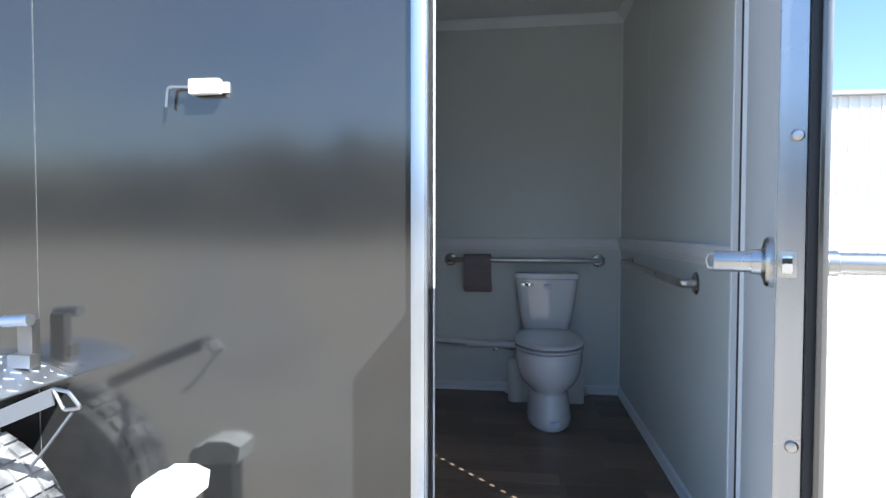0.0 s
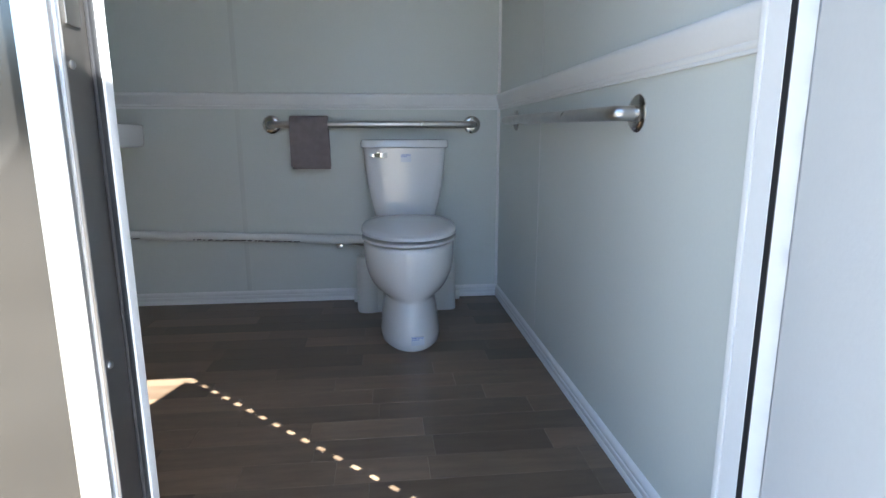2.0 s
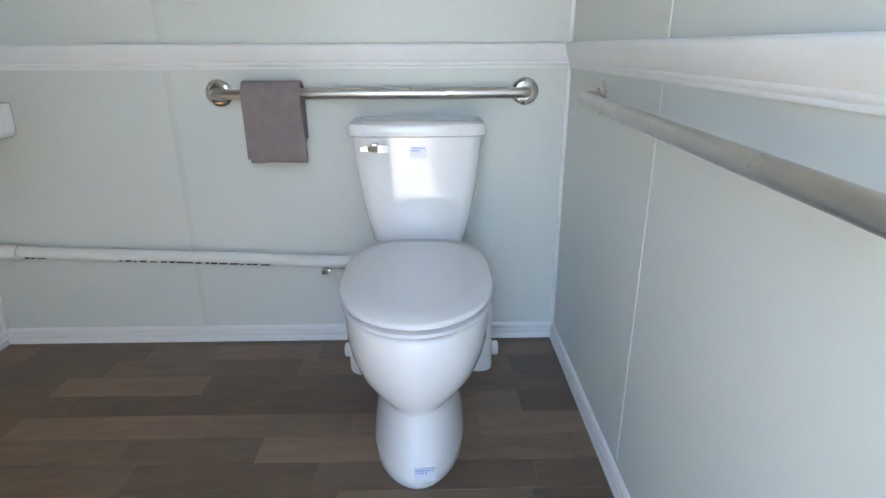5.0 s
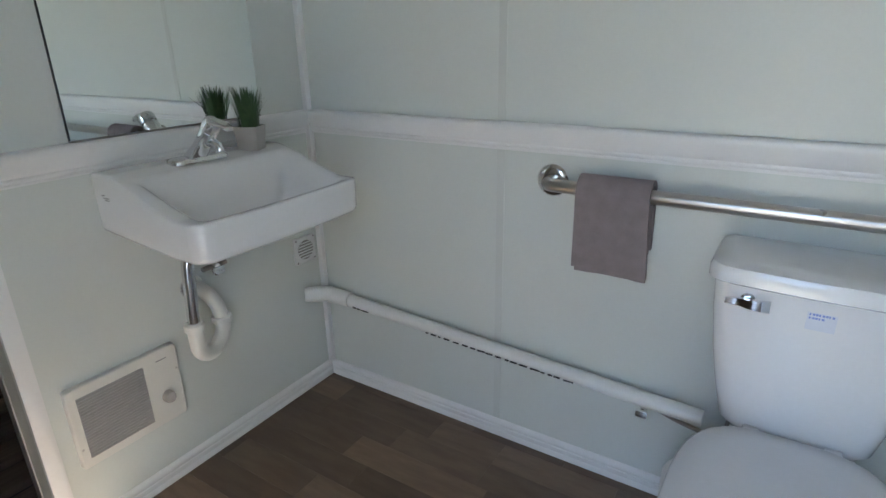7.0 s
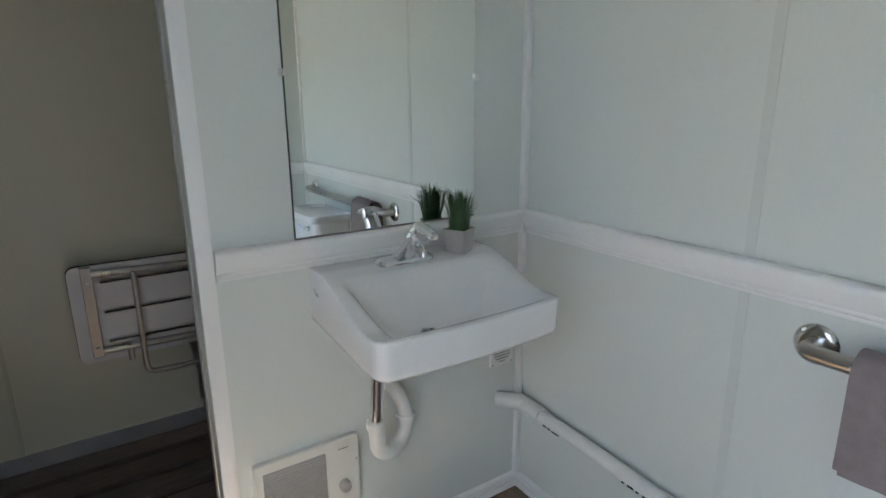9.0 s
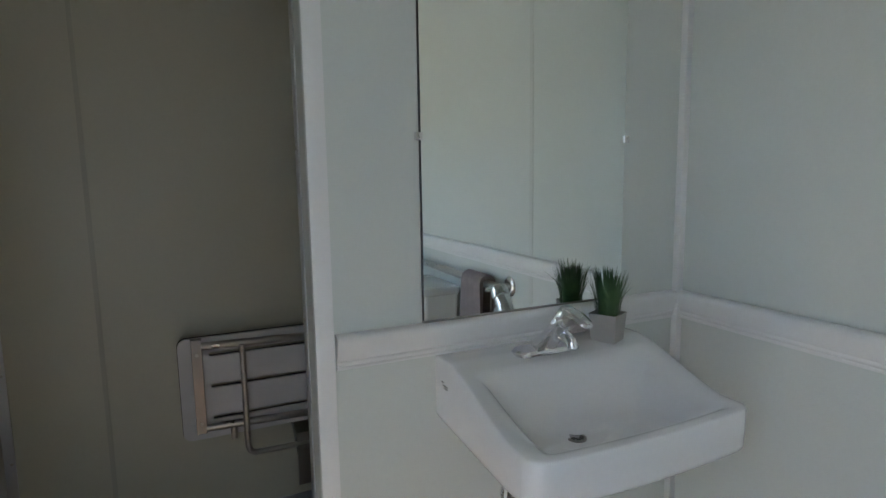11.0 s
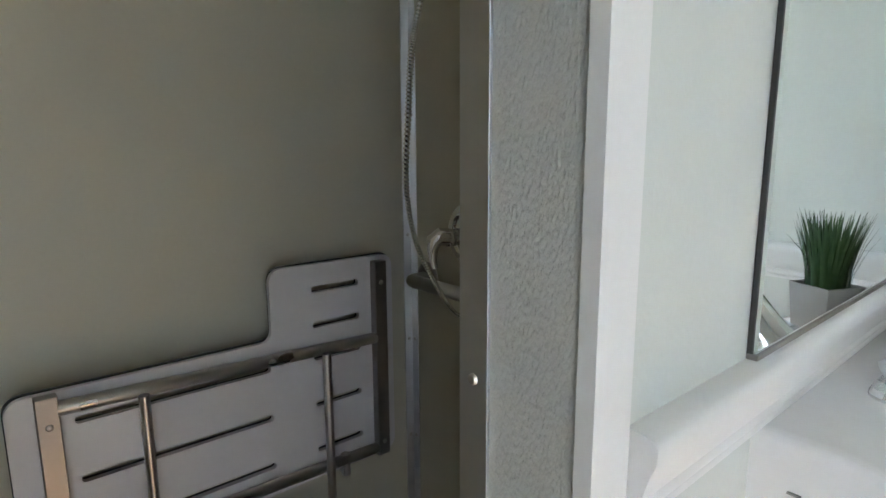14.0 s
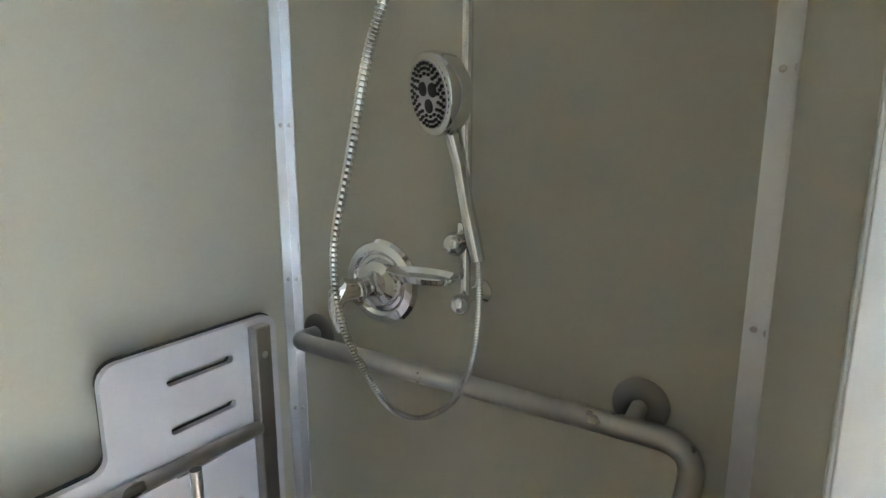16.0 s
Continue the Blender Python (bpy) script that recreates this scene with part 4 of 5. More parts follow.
part("basin", shape(sink_body), M_PORCELAIN, sink, smooth=88)
bm = bmesh.new()
loft(bm, [[Vector((-1.10 + 0.15 * s * math.cos(a), 2.905 + 0.20 * s * math.sin(a), z)) for a in [2 * math.pi * k / 32 for k in range(32)]] for z, s in ((0.745, 1.0), (0.728, 0.95), (0.712, 0.75), (0.705, 0.4))])
part("underside", bm, M_PORCELAIN, sink, smooth=60)
bm = bmesh.new()
turned(bm, [(0.022, 0), (0.022, 0.002), (0.018, 0.0035), (0.016, 0.002)], (-1.085, 2.885, 0.7530), (0, 0, 1), 28)
drain = part("drain", bm, M_DARKSTEEL, sink, "chrome drain strainer")
# black pegs on the strainer stand in for the shade in its holes
bm = bmesh.new()
for i in range(-2, 3):
    for j in range(-2, 3):
        if abs(i) + abs(j) < 4:
            rod(bm, (-1.085 + i * 0.006, 2.885 + j * 0.006, 0.7548), (-1.085 + i * 0.006, 2.885 + j * 0.006, 0.7562), 0.0022, 8)
part("drain_hole_shade", bm, M_INK, drain)
bm = bmesh.new()
for k, (w, dz) in enumerate(((0.011, 0), (0.022, -0.006), (0.016, -0.011))):
    box(bm, XW + 0.035 + 0.006 * k, SY0 - 0.0042, 0.862 + dz, XW + 0.035 + w + 0.006 * k, SY0 - 0.001, 0.8638 + dz)
part("maker_mark", bm, M_CORE, sink, "small grey printed mark")

faucet = thing("faucet", (-1.205, 2.892, 0.912), "chrome single-lever faucet on the sink deck", "faucet")
FA, FB = Vector((-1.208, 2.89, 0.916)), Vector((-1.128, 2.895, 1.006))
bm = bmesh.new()
loft(bm, [[Vector((-1.202 + v * s, 2.89 + u * s, z)) for u, v in rounded(-0.088, -0.029, 0.088, 0.029, 0.0285, 8)] for z, s in ((0.908, 1.0), (0.915, 1.0), (0.920, 0.93), (0.921, 0.6))])
part("base_plate", bm, M_CHROME, faucet)
ax = (FB - FA).normalized()
bm = bmesh.new()
turned(bm, [(0.030, -0.008), (0.028, 0.006), (0.0235, 0.022), (0.0220, 0.050), (0.0220, 0.096), (0.0210, 0.098)], FA, ax, 32)
part("body", bm, M_CHROME, faucet)
bm = bmesh.new()
turned(bm, [(0.0205, 0.098), (0.0232, 0.101), (0.0238, 0.118), (0.0205, 0.128), (0.010, 0.132), (0.001, 0.133)], FA, ax, 32)
head = part("lever_head", bm, M_CHROME, faucet)
bm = bmesh.new()
tip, run, ups = FA + ax * 0.124, Vector((0.97, 0.05, -0.10)).normalized(), Vector((0.10, 0.0, 0.99)).normalized()
loft(bm, [[tip + run * s + Vector((0, w * hw, 0)) + ups * (t + 0.007 - 4.5 * max(0, s) ** 2 * (1 if s < 0.05 else 0.8)) for w, t in ((-1, -0.004), (-0.6, -0.006), (0.6, -0.006), (1, -0.004), (0.85, 0.0015), (0.4, 0.004), (-0.4, 0.004), (-0.85, 0.0015))]
          for s, hw in ((-0.022, 0.010), (-0.012, 0.019), (0.004, 0.0225), (0.020, 0.0215), (0.036, 0.0195), (0.050, 0.0165), (0.060, 0.0105))])
part("lever", bm, M_CHROME, head, smooth=60)
SP = FA + ax * 0.060
bm = bmesh.new()
tube(bm, [SP, SP + Vector((0.034, 0.002, -0.004)), SP + Vector((0.048, 0.003, -0.010)), SP + Vector((0.053, 0.004, -0.024))], [0.015, 0.012, 0.0115, 0.0110], 18)
part("spout", bm, M_CHROME, faucet)

# ---- potted grass ----
set_out((-1.213, 3.05, 0.9085), (-1.126, 3.094, 0.885), (0.95, 0.95, 0.95))
pot = thing("potted_grass", (-1.213, 3.05, 0.912), "artificial grass in a small square grey pot on the sink", "plant")
bm = bmesh.new()
q = pose(-1.213, 3.05, 0, 0, 0, 26)
loft(bm, [[q @ Vector((u, v, z)) for u, v in rounded(-w, -w, w, w, 0.003, 2)] for z, w in ((0.9085, 0.029), (0.974, 0.034), (0.974, 0.030), (0.960, 0.029))])
part("pot", bm, M_POT, pot)
bm = bmesh.new()
random.seed(11)
for k in range(230):
    r, a = 0.027 * math.sqrt(random.random()), random.uniform(0, 6.28)
    p = Vector((-1.213 + r * math.cos(a), 3.05 + r * math.sin(a), 0.955))
    h = random.uniform(0.09, 0.128)
    lean = Vector((math.cos(a) * (0.004 + 0.75 * r), math.sin(a) * (0.004 + 0.75 * r), 0)) + Vector((random.uniform(-0.006, 0.006), random.uniform(-0.006, 0.006), 0))
    w = Vector((math.cos(a + 1.57), math.sin(a + 1.57), 0)) * 0.0016
    if k == 5:
        h, lean = 0.095, Vector((0.03, -0.055, 0))
    if k in (6, 7):
        h, lean = 0.085, Vector((0.02, 0.045, 0))
    pts = [p + Vector((0, 0, h * t)) + lean * t * t for t in (0, 0.4, 0.75, 1.0)]
    vs = [[bm.verts.new(c + w * s * f) for s in (-1, 1)] for c, f in zip(pts, (1, 1, 0.8, 0.15))]
    for lo, hi in zip(vs, vs[1:]):
        bm.faces.new((lo[0], lo[1], hi[1], hi[0]))
tagged(part("grass_blades", bm, M_GRASS, pot, "thin dark green plastic blades", smooth=0), kind="stuff")

# ---- mirror ----
set_out()
mirror = thing("wall_mirror", (XL, 2.88, 0.98), "frameless rectangular mirror held by clips above the sink", "mirror")
part("glass", shape(box, XL + 0.005, 2.676, 0.963, XL + 0.0085, 3.190, 1.86), M_MIRROR, mirror, smooth=0)
part("backing", shape(box, XL + 0.0005, 2.6745, 0.9615, XL + 0.0049, 3.1915, 1.8615), M_INK, mirror)
part("bottom_channel", shape(box, XL + 0.0005, 2.674, 0.9595, XL + 0.0098, 3.192, 0.9642), M_DARKSTEEL, mirror, "thin dark metal channel")
for y in (2.672, 3.194):
    bm = bmesh.new()
    box(bm, XL + 0.0005, y - 0.007, 1.326, XL + 0.0125, y + 0.007, 1.342, bevel=0.002)
    turned(bm, [(0.003, 0), (0.002, 0.002)], (XL + 0.0125, y, 1.334), (1, 0, 0), 8)
    part("clip", bm, M_CHROME, mirror, "small clear clip")

# ---- pipes below the sink ----
trap = thing("sink_trap", (-1.105, 2.83, 0.45), "chrome tailpiece and white plastic trap below the sink", "drain")
part("tailpiece", shape(tube, fillet([(-1.022, 2.925, 0.742), (-1.030, 2.915, 0.690), (-1.092, 2.828, 0.684), (-1.100, 2.818, 0.475)], 0.05, 8), 0.0160, 18), M_CHROME, trap, "polished chrome pipe")
bm = bmesh.new()
turned(bm, [(0.019, 0), (0.026, 0.003), (0.026, 0.020), (0.021, 0.024)], (-1.100, 2.818, 0.462), (0, 0, 1), 12)
part("slip_nut", bm, M_PVC, trap)
U = [Vector((-1.100, 2.818, 0.468)), Vector((-1.101, 2.820, 0.425))]
U += [Vector((-1.102 - 0.045 * (0.5 - 0.5 * math.cos(a)), 2.820 + 0.110 * (0.5 - 0.5 * math.cos(a)), 0.42 - 0.050 * math.sin(a))) for a in [math.pi * k / 12 for k in range(1, 12)]]
U += [Vector((-1.147, 2.930, 0.418)), Vector((-1.148, 2.931, 0.440))]
part("u_bend", shape(tube, U, 0.0205, 20), M_PVC, trap)
bm = bmesh.new()
turned(bm, [(0.022, 0), (0.028, 0.003), (0.028, 0.018), (0.022, 0.021)], (-1.148, 2.931, 0.426), (0, 0, 1), 12)
part("slip_nut", bm, M_PVC, trap)
part("wall_arm", shape(tube, fillet([(-1.148, 2.931, 0.440), (-1.150, 2.923, 0.488), (-1.160, 2.900, 0.530), (XL, 2.890, 0.537)], 0.035, 7), 0.0195, 20), M_PVC, trap)
bm = bmesh.new()
turned(bm, [(0.034, 0), (0.033, 0.003), (0.024, 0.008)], (XL, 2.890, 0.537), (1, 0, 0), 24)
part("wall_flange", bm, M_CHROME, trap, "chrome wall flange")
set_out((XW, 0, 0), (XL, 0.045, -0.015))
svalve = thing("sink_supply_valve", (XW, 2.90, 0.60), "chrome supply valve and hose on the wall below the sink", "valve")
part("body", shape(rod, (XW, 2.895, 0.605), (XW + 0.06, 2.895, 0.605), 0.009, 14), M_CHROME, svalve)
part("handle", shape(box, XW + 0.055, 2.878, 0.585, XW + 0.066, 2.912, 0.605, bevel=0.004), M_CHROME, svalve)
part("stem", shape(rod, (XW + 0.04, 2.86, 0.603), (XW + 0.04, 2.935, 0.603), 0.007, 12), M_DARKSTEEL, svalve)
part("hose", shape(tube, fillet([(XW + 0.04, 2.90, 0.61), (XW + 0.045, 2.95, 0.66), (XW + 0.07, 2.93, 0.75)], 0.04), 0.005, 10), M_PVC, svalve, "thin pale supply hose")

# ---- heater ----
set_out((XW, 2.458, 0.183), (XL, 2.525, 0.195), (1, 0.897, 0.977))
heater = thing("wall_heater", (XW, 2.61, 0.30), "cream wall heater with louvred grille and round knob", "heater")
HY0, HY1, HZ0, HZ1 = 2.458, 2.768, 0.183, 0.405
bm = bmesh.new()
loft(bm, [[Vector((XW + d, u, v)) for u, v in rounded(HY0 + i, HZ0 + i, HY1 - i, HZ1 - i, 0.008, 3)] for d, i in ((0.0, 0.0), (0.014, 0.0), (0.017, 0.003))])
part("cover", bm, M_HEATER, heater)
# no real recess: a dark sheet on the cover paints the shade between louvres
part("grille_shade_sheet", shape(box, XW + 0.0171, 2.481, 0.208, XW + 0.0178, 2.662, 0.378), M_CORE, heater, "dark sheet put in for the shade behind the louvres")
for k in range(21):
    z = 0.2105 + k * 0.0080
    b2 = bmesh.new()
    loft(b2, [[Vector((XW + 0.0175, y, z)), Vector((XW + 0.0205, y, z - 0.001)), Vector((XW + 0.0205, y, z + 0.0008)), Vector((XW + 0.0175, y, z + 0.0038))] for y in (2.481, 2.662)])
    part("louvre", b2, M_POT, heater, smooth=0)
bm = bmesh.new()
turned(bm, [(0.018, 0), (0.0175, 0.010), (0.015, 0.017), (0.013, 0.018)], (XW + 0.017, 2.716, 0.262), (1, 0, 0), 28)
part("knob", bm, M_POT, heater, "grey round control knob")
bm = bmesh.new()
for j in range(6):
    box(bm, XW + 0.0171, 2.702 + j * 0.0055, 0.373, XW + 0.0176, 2.706 + j * 0.0055, 0.3755)
part("printed_mark", bm, M_STRAP, heater)
for z in (0.24, 0.33):
    screw(heater, (XW + 0.017, 2.467 if z < 0.3 else 2.758, z), (1, 0, 0), 0.003)

set_out((XW, 0, 0), (XL, 0.023, -0.007))
vent = thing("round_vent", (XW, 3.297, 0.52), "small white square vent with round slotted grille", "vent")
bm = bmesh.new()
loft(bm, [[Vector((XW + d, u, v)) for u, v in rounded(3.238 + i, 0.474 + i, 3.328 - i, 0.564 - i, 0.006, 3)] for d, i in ((0.0, 0.0), (0.006, 0.0), (0.008, 0.002))])
part("plate", bm, M_TRIM, vent)
# dark disc laid on the plate, its colour in place of a shaded opening
part("vent_hole_shade", shape(rod, (XW + 0.0081, 3.283, 0.519), (XW + 0.0088, 3.283, 0.519), 0.033, 28), M_DARKSTEEL, vent)
for k in range(6):
    z = 0.4945 + k * 0.0098
    w = math.sqrt(max(0.0001, 0.033 ** 2 - (z - 0.519) ** 2))
    part("slat", shape(box, XW + 0.0088, 3.283 - w, z - 0.0026, XW + 0.011, 3.283 + w, z + 0.0026, bevel=0.001, seg=1), M_TRIM, vent)
for y in (3.245, 3.321):
    for z in (0.481, 0.557):
        screw(vent, (XW + 0.008, y, z), (1, 0, 0), 0.003, M_DARKSTEEL)

# ---- shower: folding seat ----
set_out((0, 2.797, 0), (0.083, 2.852, -0.005), (1, 0.964, 1))
XD = XS0 - 0.083                                           # wall face in the seat's drawing
seat = thing("folding_shower_seat", (XD, 2.5, 0.4), "folded-up white slotted shower seat with steel frame on the wall", "shower seat")
SXP = -2.192


def corner(c, a0, r, n=5):
    return [(c[0] + r * math.cos(radians(a0 + 90 * k / n)), c[1] + r * math.sin(radians(a0 + 90 * k / n))) for k in range(n + 1)]


r = 0.028
outline = corner((2.893 - r, 0.902 - r), 0, r) + corner((2.578 + r, 0.902 - r), 90, r)
outline += [(2.578 - 0.022 + 0.022 * math.cos(radians(-a)), 0.752 + 0.022 + 0.022 * math.sin(radians(-a))) for a in (0, 18, 36, 54, 72, 90)]
outline += corner((2.118 + r, 0.752 - r), 90, r) + corner((2.118 + r, 0.410 + r), 180, r) + corner((2.893 - r, 0.410 + r), 270, r)
holes = [rounded(y0, z - 0.007, y1, z + 0.007, 0.0068, 4) for y0, y1, z in
         ((2.675, 2.797, 0.847), (2.675, 2.797, 0.768), (2.214, 2.572, 0.694), (2.214, 2.572, 0.586), (2.214, 2.572, 0.478), (2.675, 2.797, 0.694), (2.675, 2.797, 0.586), (2.675, 2.797, 0.478))]
part("seat_board", shape(plate, outline, holes, lambda u, v, w: (SXP + w, u, v), 0.012), M_SEATBOARD, seat, smooth=20)
edge_bm = bmesh.new()
plate(edge_bm, [(u + (0.002 if u > 2.5 else -0.002), v + (0.0025 if v > 0.66 else -0.0025)) for u, v in outline], holes, lambda u, v, w: (SXP - 0.0075 + w, u, v), 0.007)
part("board_edge", edge_bm, M_INK, seat, "black laminate edge", smooth=20)
TXF = SXP + 0.012
for y, z0, z1 in ((2.176, 0.436, 0.752), (2.846, 0.414, 0.892)):
    b = part("frame_bar", shape(box, TXF, y - 0.017, z0, TXF + 0.022, y + 0.017, z1, bevel=0.002, seg=1), M_DARKSTEEL, seat, "square dull steel bar")
    for z in (z0 + 0.035, z1 - 0.05):
        screw(b, (TXF + 0.022, y, z), (1, 0, 0), 0.006)
for z in (0.722, 0.446):
    part("frame_tube", shape(rod, (TXF + 0.013, 2.19, z + 0.006), (TXF + 0.013, 2.832, z - 0.012), 0.0125, 16), M_STEEL, seat)
part("folding_leg", shape(tube, fillet([(TXF + 0.035, 2.318, 0.722), (TXF + 0.035, 2.318, 0.345), (TXF + 0.033, 2.688, 0.338), (TXF + 0.033, 2.688, 0.71)], 0.035, 8), 0.0095, 14), M_STEEL, seat, "bent steel support leg")
for y in (2.277, 2.738):
    bm = bmesh.new()
    rod(bm, (XD + 0.012, y, 0.415), (TXF + 0.020, y, 0.412), 0.011, 14)
    rod(bm, (TXF + 0.013, y, 0.40), (TXF + 0.013, y, 0.45), 0.011, 14)
    turned(bm, [(0.03, 0), (0.03, 0.004), (0.02, 0.012)], (XD, y, 0.415), (1, 0, 0), 20)
    part("pivot_mount", bm, M_STEEL, seat)
bm = bmesh.new()
pr = [(XD + 0.0, 0.40), (XD + 0.030, 0.40), (TXF + 0.022, 0.375), (TXF + 0.05, 0.33), (TXF + 0.045, 0.27), (TXF + 0.036, 0.19), (TXF + 0.030, 0.19), (TXF + 0.036, 0.30), (XD + 0.03, 0.372), (XD, 0.372)]
loft(bm, [[Vector((x, y, z)) for x, z in pr] for y in (2.485, 2.555)])
clipm = part("leg_catch", bm, M_DARKSTEEL, seat, "dark steel leg catch")

# ---- shower: fittings ----
YW = 3.0                                                   # wall face in the drawing of the shower fittings
set_out((0, YW, 0), (0.065, YS1, -0.022))
mixer = thing("shower_valve", (-2.023, YW, 0.955), "chrome round shower valve with curved lever", "shower valve")
bm = bmesh.new()
turned(bm, [(0.080, 0.0), (0.080, 0.003), (0.074, 0.010), (0.060, 0.013), (0.055, 0.010), (0.052, 0.006)], (-2.023, YW - 0.0006, 0.965), (0, -1, 0), 44)
part("escutcheon", bm, M_CHROME, mixer)
bm = bmesh.new()
turned(bm, [(0.046, 0.006), (0.040, 0.016), (0.024, 0.022), (0.020, 0.030), (0.018, 0.060), (0.020, 0.064), (0.020, 0.078), (0.012, 0.083)], (-2.023, YW, 0.965), (0, -1, 0), 32)
part("sleeve", bm, M_CHROME, mixer)
bm = bmesh.new()
tube(bm, [(-2.020, YW - 0.066, 0.966), (-2.034, YW - 0.088, 0.968), (-2.042, YW - 0.100, 0.958), (-2.044, YW - 0.104, 0.938), (-2.041, YW - 0.104, 0.915), (-2.037, YW - 0.102, 0.897)], [0.019, 0.021, 0.019, 0.013, 0.0085, 0.007], 18)
part("lever", bm, M_CHROME, mixer)

rail = thing("shower_slide_bar", (-1.83, YW, 0.975), "chrome slide bar with knobs and soap dish", "shower rail")
part("bar", shape(rod, (-1.818, YW - 0.052, 0.972), (-1.818, YW - 0.052, 1.72), 0.0085, 18), M_CHROME, rail)
for z in (0.978, 1.715):
    bm = bmesh.new()
    rod(bm, (-1.818, YW, z), (-1.818, YW - 0.06, z), 0.010, 16)
    turned(bm, [(0.021, 0.0), (0.021, 0.004), (0.012, 0.014)], (-1.818, YW - 0.0006, z), (0, -1, 0), 24)
    ball(bm, (-1.815, YW - 0.072, z - 0.004), 0.0165, 18)
    part("bracket", bm, M_CHROME, rail)
bm = bmesh.new()
rod(bm, (-1.818, YW - 0.052, 1.055), (-1.818, YW - 0.052, 1.098), 0.014, 18)
rod(bm, (-1.818, YW - 0.056, 1.075), (-1.788, YW - 0.085, 1.08), 0.011, 16)
ball(bm, (-1.822, YW - 0.078, 1.068), 0.0185, 18)
rod(bm, (-1.818, YW - 0.052, 1.075), (-1.822, YW - 0.075, 1.068), 0.010, 14)
part("slider", bm, M_CHROME, rail)
bm = bmesh.new()
loft(bm, [[Vector((-1.880 + 0.066 * math.cos(a) * s, YW - 0.082 + 0.034 * math.sin(a) * s, z)) for a in [2 * math.pi * k / 32 for k in range(32)]] for z, s in ((1.002, 0.55), (1.006, 0.85), (1.016, 1.0), (1.0175, 0.97), (1.009, 0.80), (1.006, 0.5))])
part("soap_dish", bm, M_CHROME, rail, "oval chrome soap dish")

hand = thing("hand_shower", (-1.80, 2.9, 1.08), "chrome hand shower with nozzle face and ribbed metal hose", "hand shower")
FC = Vector((-1.796, 2.815, 1.276))
FD = Vector((-0.44, -0.86, -0.17)).normalized()
bm = bmesh.new()
turned(bm, [(0.012, -0.052), (0.030, -0.046), (0.047, -0.032), (0.0525, -0.012), (0.0525, -0.004), (0.050, 0.0), (0.043, 0.0005)], FC, FD, 36)
headp = part("head", bm, M_CHROME, hand, smooth=50)
bm = bmesh.new()
turned(bm, [(0.0425, 0.0006), (0.0425, 0.0016), (0.0, 0.0022)], FC, FD, 36)
part("face", bm, M_SEATBOARD, headp, "grey nozzle face")
qf = FD.to_track_quat("Z", "Y").to_matrix()
bm = bmesh.new()
for ri, n in ((0.0385, 30), (0.0325, 24), (0.026, 16)):
    for k in range(n):
        a = 2 * math.pi * (k + 0.5 * (n == 24)) / n
        c = FC + qf @ Vector((ri * math.cos(a), ri * math.sin(a), 0.0012))
        rod(bm, c, c + FD * 0.0035, 0.0023, 6)
tagged(part("nozzle_pad", bm, M_INK, headp, "small black rubber nozzles"), kind="stuff")
for k in range(3):
    a = 2 * math.pi * k / 3 + 0.4
    c = FC + qf @ Vector((0.0135 * math.cos(a), 0.0135 * math.sin(a), 0.0018))
    bm = bmesh.new()
    turned(bm, [(0.0092, 0), (0.0085, 0.002), (0.001, 0.0022)], c, FD, 16)
    part("spray_port", bm, M_INK, headp)
part("handle", shape(tube, [FC - FD * 0.030 + Vector((0.004, 0.004, -0.028)), (-1.805, 2.882, 1.235), (-1.797, 2.892, 1.19), (-1.791, 2.902, 1.13), (-1.782, 2.906, 1.085), (-1.772, 2.903, 1.050)],
                     [0.017, 0.013, 0.0108, 0.0108, 0.0120, 0.0110], 18), M_CHROME, hand)


def spline(ctrl, n):
    """A smooth line through the given points."""
    c = [Vector(p) for p in ctrl]
    c = [2 * c[0] - c[1]] + c + [2 * c[-1] - c[-2]]
    out = []
    for i in range(1, len(c) - 2):
        for k in range(n):
            t = k / n
            out.append(0.5 * (2 * c[i] + (c[i + 1] - c[i - 1]) * t + (2 * c[i - 1] - 5 * c[i] + 4 * c[i + 1] - c[i + 2]) * t * t + (3 * c[i] - c[i - 1] - 3 * c[i + 1] + c[i + 2]) * t ** 3))
    return out + [c[-2]]


HOSE = spline([(-1.77, 2.902, 1.052), (-1.755, 2.877, 0.997), (-1.745, 2.847, 0.937), (-1.751, 2.82, 0.89), (-1.771, 2.802, 0.864), (-1.8, 2.786, 0.853), (-1.823, 2.76, 0.874), (-1.838, 2.73, 0.93), (-1.841, 2.692, 1.007), (-1.817, 2.657, 1.102), (-1.751, 2.614, 1.21), (-1.706, 2.587, 1.288), (-1.677, 2.58, 1.342), (-1.65, 2.602, 1.472), (-1.665, 2.682, 1.642), (-1.745, 2.822, 1.782), (-1.81, 2.907, 1.822)], 96)
part("hose", shape(tube, HOSE, [(0.0040, 0.0049, 0.0051, 0.0049, 0.0040, 0.0031)[k % 6] for k in range(len(HOSE))], 8), M_CHROME, hand, "ribbed chrome hose", smooth=20)
bm = bmesh.new()
turned(bm, [(0.03, 0), (0.028, 0.004), (0.014, 0.012), (0.012, 0.095)], (-1.810, YW - 0.0006, 1.822), (0, -1, 0), 24)
part("hose_outlet", bm, M_CHROME, hand)

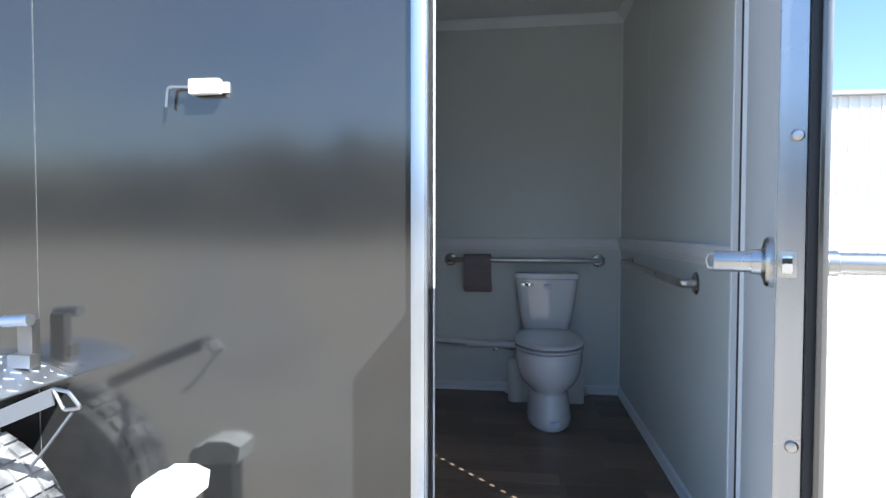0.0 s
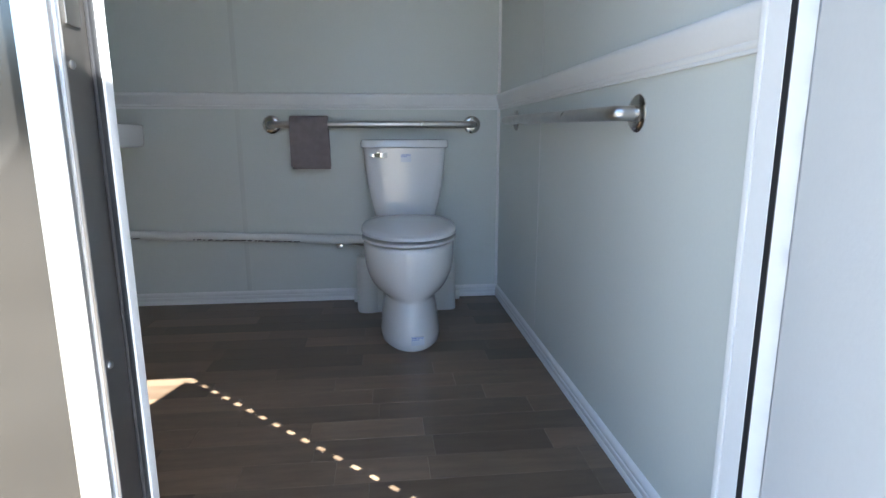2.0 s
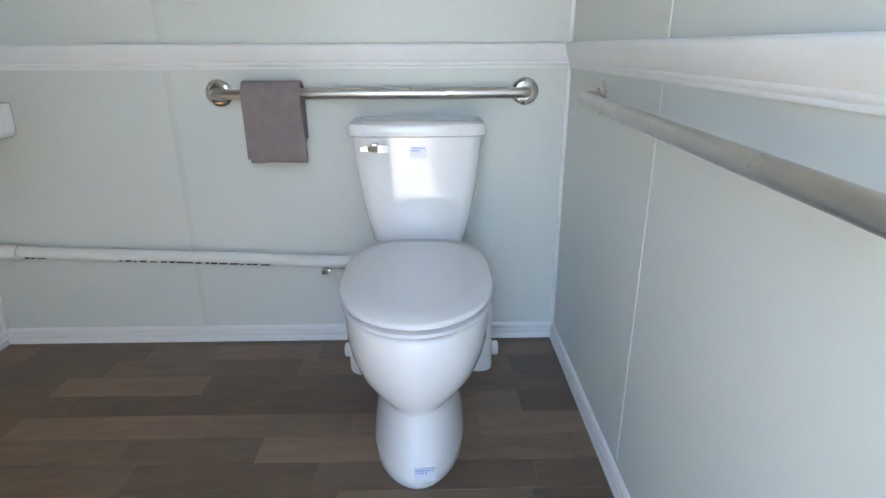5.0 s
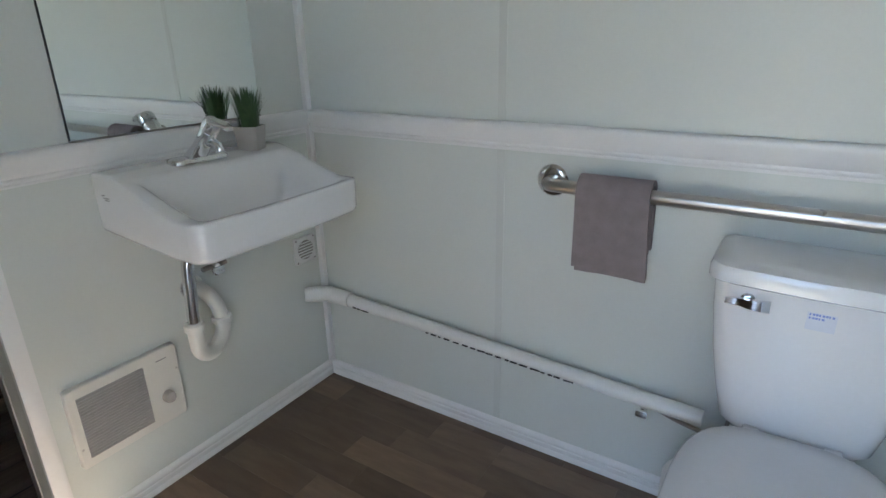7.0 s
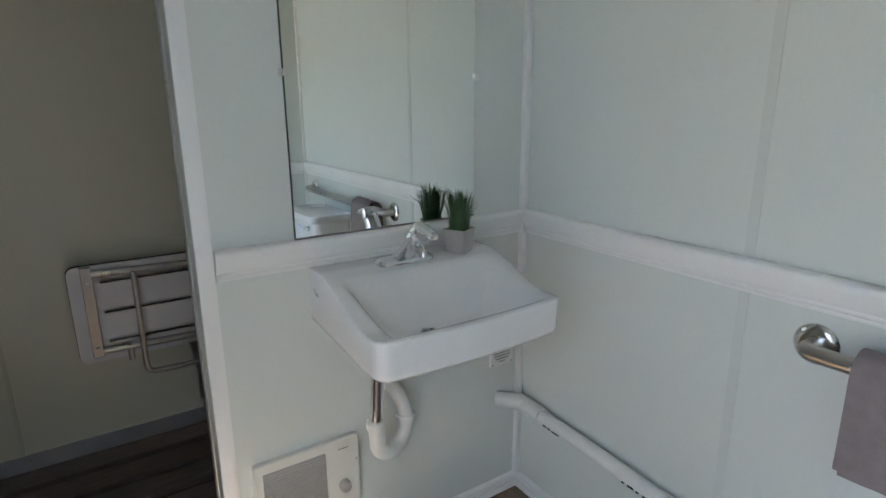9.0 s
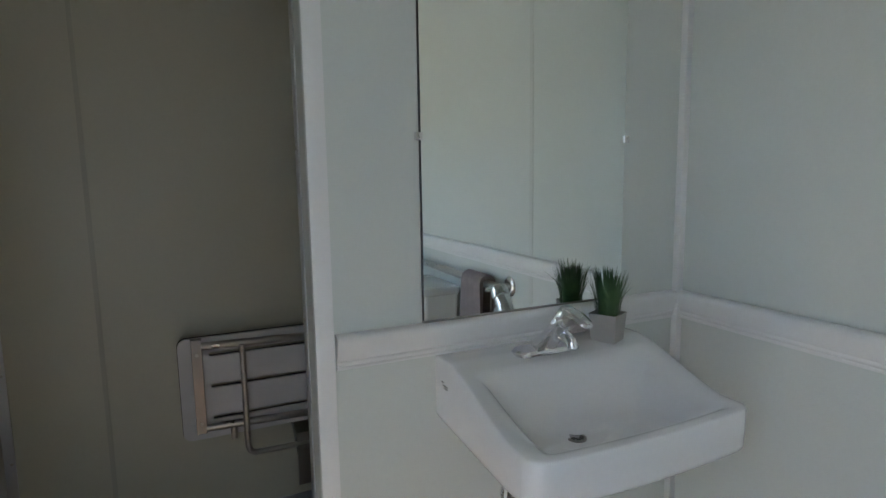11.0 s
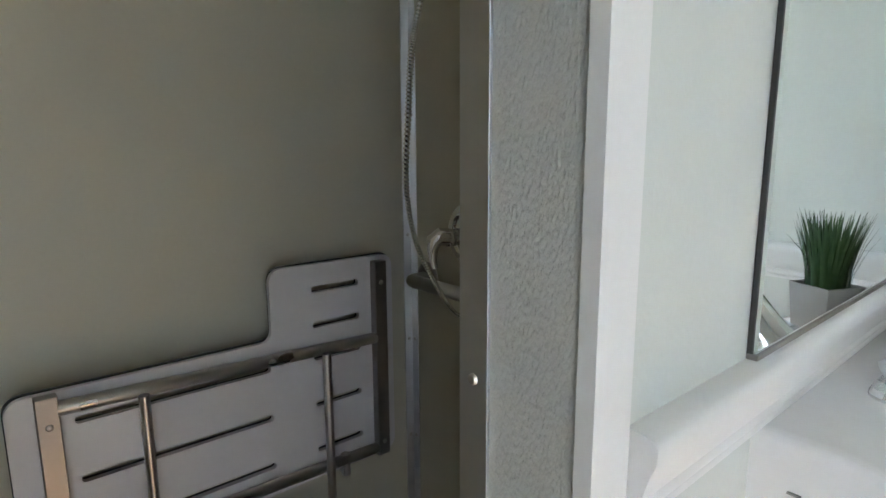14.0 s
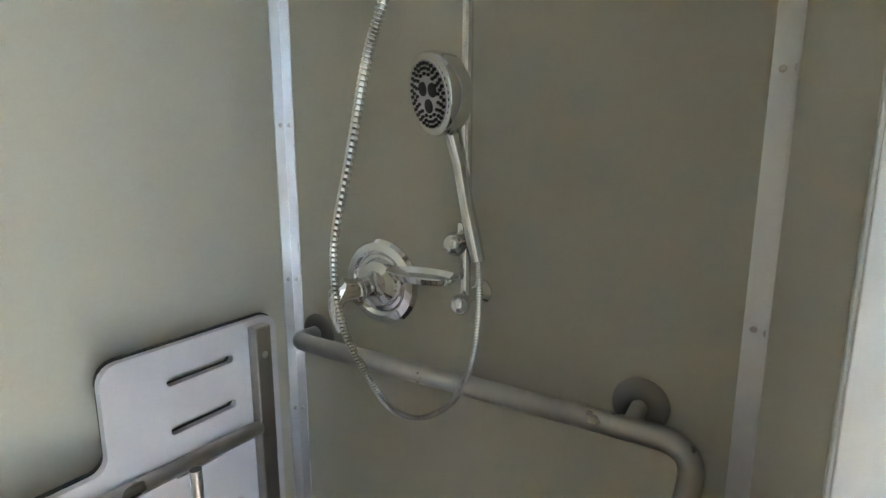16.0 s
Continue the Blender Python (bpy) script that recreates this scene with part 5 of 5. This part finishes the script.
lbar = thing("shower_grab_bar", (-2.14, YW, 0.84), "angled brushed steel grab bar on the shower wall", "grab bar", "grab bars")
for x, z in ((-2.188, 0.836), (-1.555, 0.848), (-1.52, 0.42)):
    bm = bmesh.new()
    turned(bm, [(0.0405, 0.0), (0.0405, 0.002), (0.036, 0.007), (0.026, 0.010), (0.0185, 0.0105)], (x, YW - 0.0006, z), (0, -1, 0), 32)
    part("flange", bm, M_DARKSTEEL, lbar, "round steel flange")
YB2 = YW - 0.062
part("bar", shape(tube, fillet([(-2.188, YW - 0.004, 0.836), (-2.190, YB2, 0.838), (-1.468, YB2, 0.838), (-1.52, YB2, 0.42), (-1.52, YW - 0.004, 0.42)], 0.055, 8), 0.0165, 20), M_STEEL, lbar)
part("strut", shape(rod, (-1.555, YW - 0.004, 0.848), (-1.555, YB2 + 0.004, 0.842), 0.012, 14), M_STEEL, lbar)

set_out()

# ---- floor boards ----
random.seed(21)
ROW = 0.0965
meshes = {}


def board(parent, name, x0, y0, x1, y1, z0, z1, mat):
    """One board; alike boards share their mesh."""
    key = (name, round(x1 - x0, 3), round(y1 - y0, 3))
    if key not in meshes:
        bm = bmesh.new()
        hx, hy, c = (x1 - x0) / 2, (y1 - y0) / 2, 0.0005
        lo = [bm.verts.new((sx * hx, sy * hy, z0)) for sx, sy in ((-1, -1), (1, -1), (1, 1), (-1, 1))]
        mi = [bm.verts.new((sx * hx, sy * hy, z1 - c)) for sx, sy in ((-1, -1), (1, -1), (1, 1), (-1, 1))]
        hi = [bm.verts.new((sx * (hx - c), sy * (hy - c), z1)) for sx, sy in ((-1, -1), (1, -1), (1, 1), (-1, 1))]
        for a, b in ((lo, mi), (mi, hi)):
            for k in range(4):
                bm.faces.new((a[k], a[(k + 1) % 4], b[(k + 1) % 4], b[k]))
        bm.faces.new(hi)
        meshes[key] = mesh_of(bm, name, mat, 0)
    ob = new(name, meshes[key])
    ob.parent = parent
    ob.location = ((x0 + x1) / 2, (y0 + y1) / 2, 0)
    return ob


y = 2.962 - 17 * ROW
while y < YB - 0.001:
    ya, yb = max(y, YF - 0.01), min(y + ROW, YB - 0.001)
    if yb - ya > 0.004:
        x = XS1 + 0.031 - random.choice((0.0, 0.1, 0.2, 0.3, 0.4))
        while x < XR - 0.001:
            L = random.choice((0.22, 0.30, 0.34, 0.38, 0.44, 0.52))
            xa, xb = max(x, (XS1 + 0.031) if ya < YE else XL), min(x + L, XR - 0.001)
            if xb - xa > 0.01:
                board(floor, "plank", xa + 0.0001, ya + 0.0001, xb - 0.0001, yb - 0.0001, -0.0038, 0.0, M_PLANK)
            x += L
    y += ROW

shower_pan = setting("shower_floor", shape(box, XS0, YS0, -0.0035, XS1 - 0.012, YS1, -0.002), M_RUBBER, "dark shower floor with brown slats", "floor")
x = XS0 + 0.006
while x < XS1 - 0.02:
    x1 = min(x + 0.104, XS1 - 0.014)
    part("slat", shape(box, x, YS0 + 0.002, -0.002, x1, YS1 - 0.004, 0.020, bevel=0.002, seg=1), M_SLAT, shower_pan)
    x += 0.1385
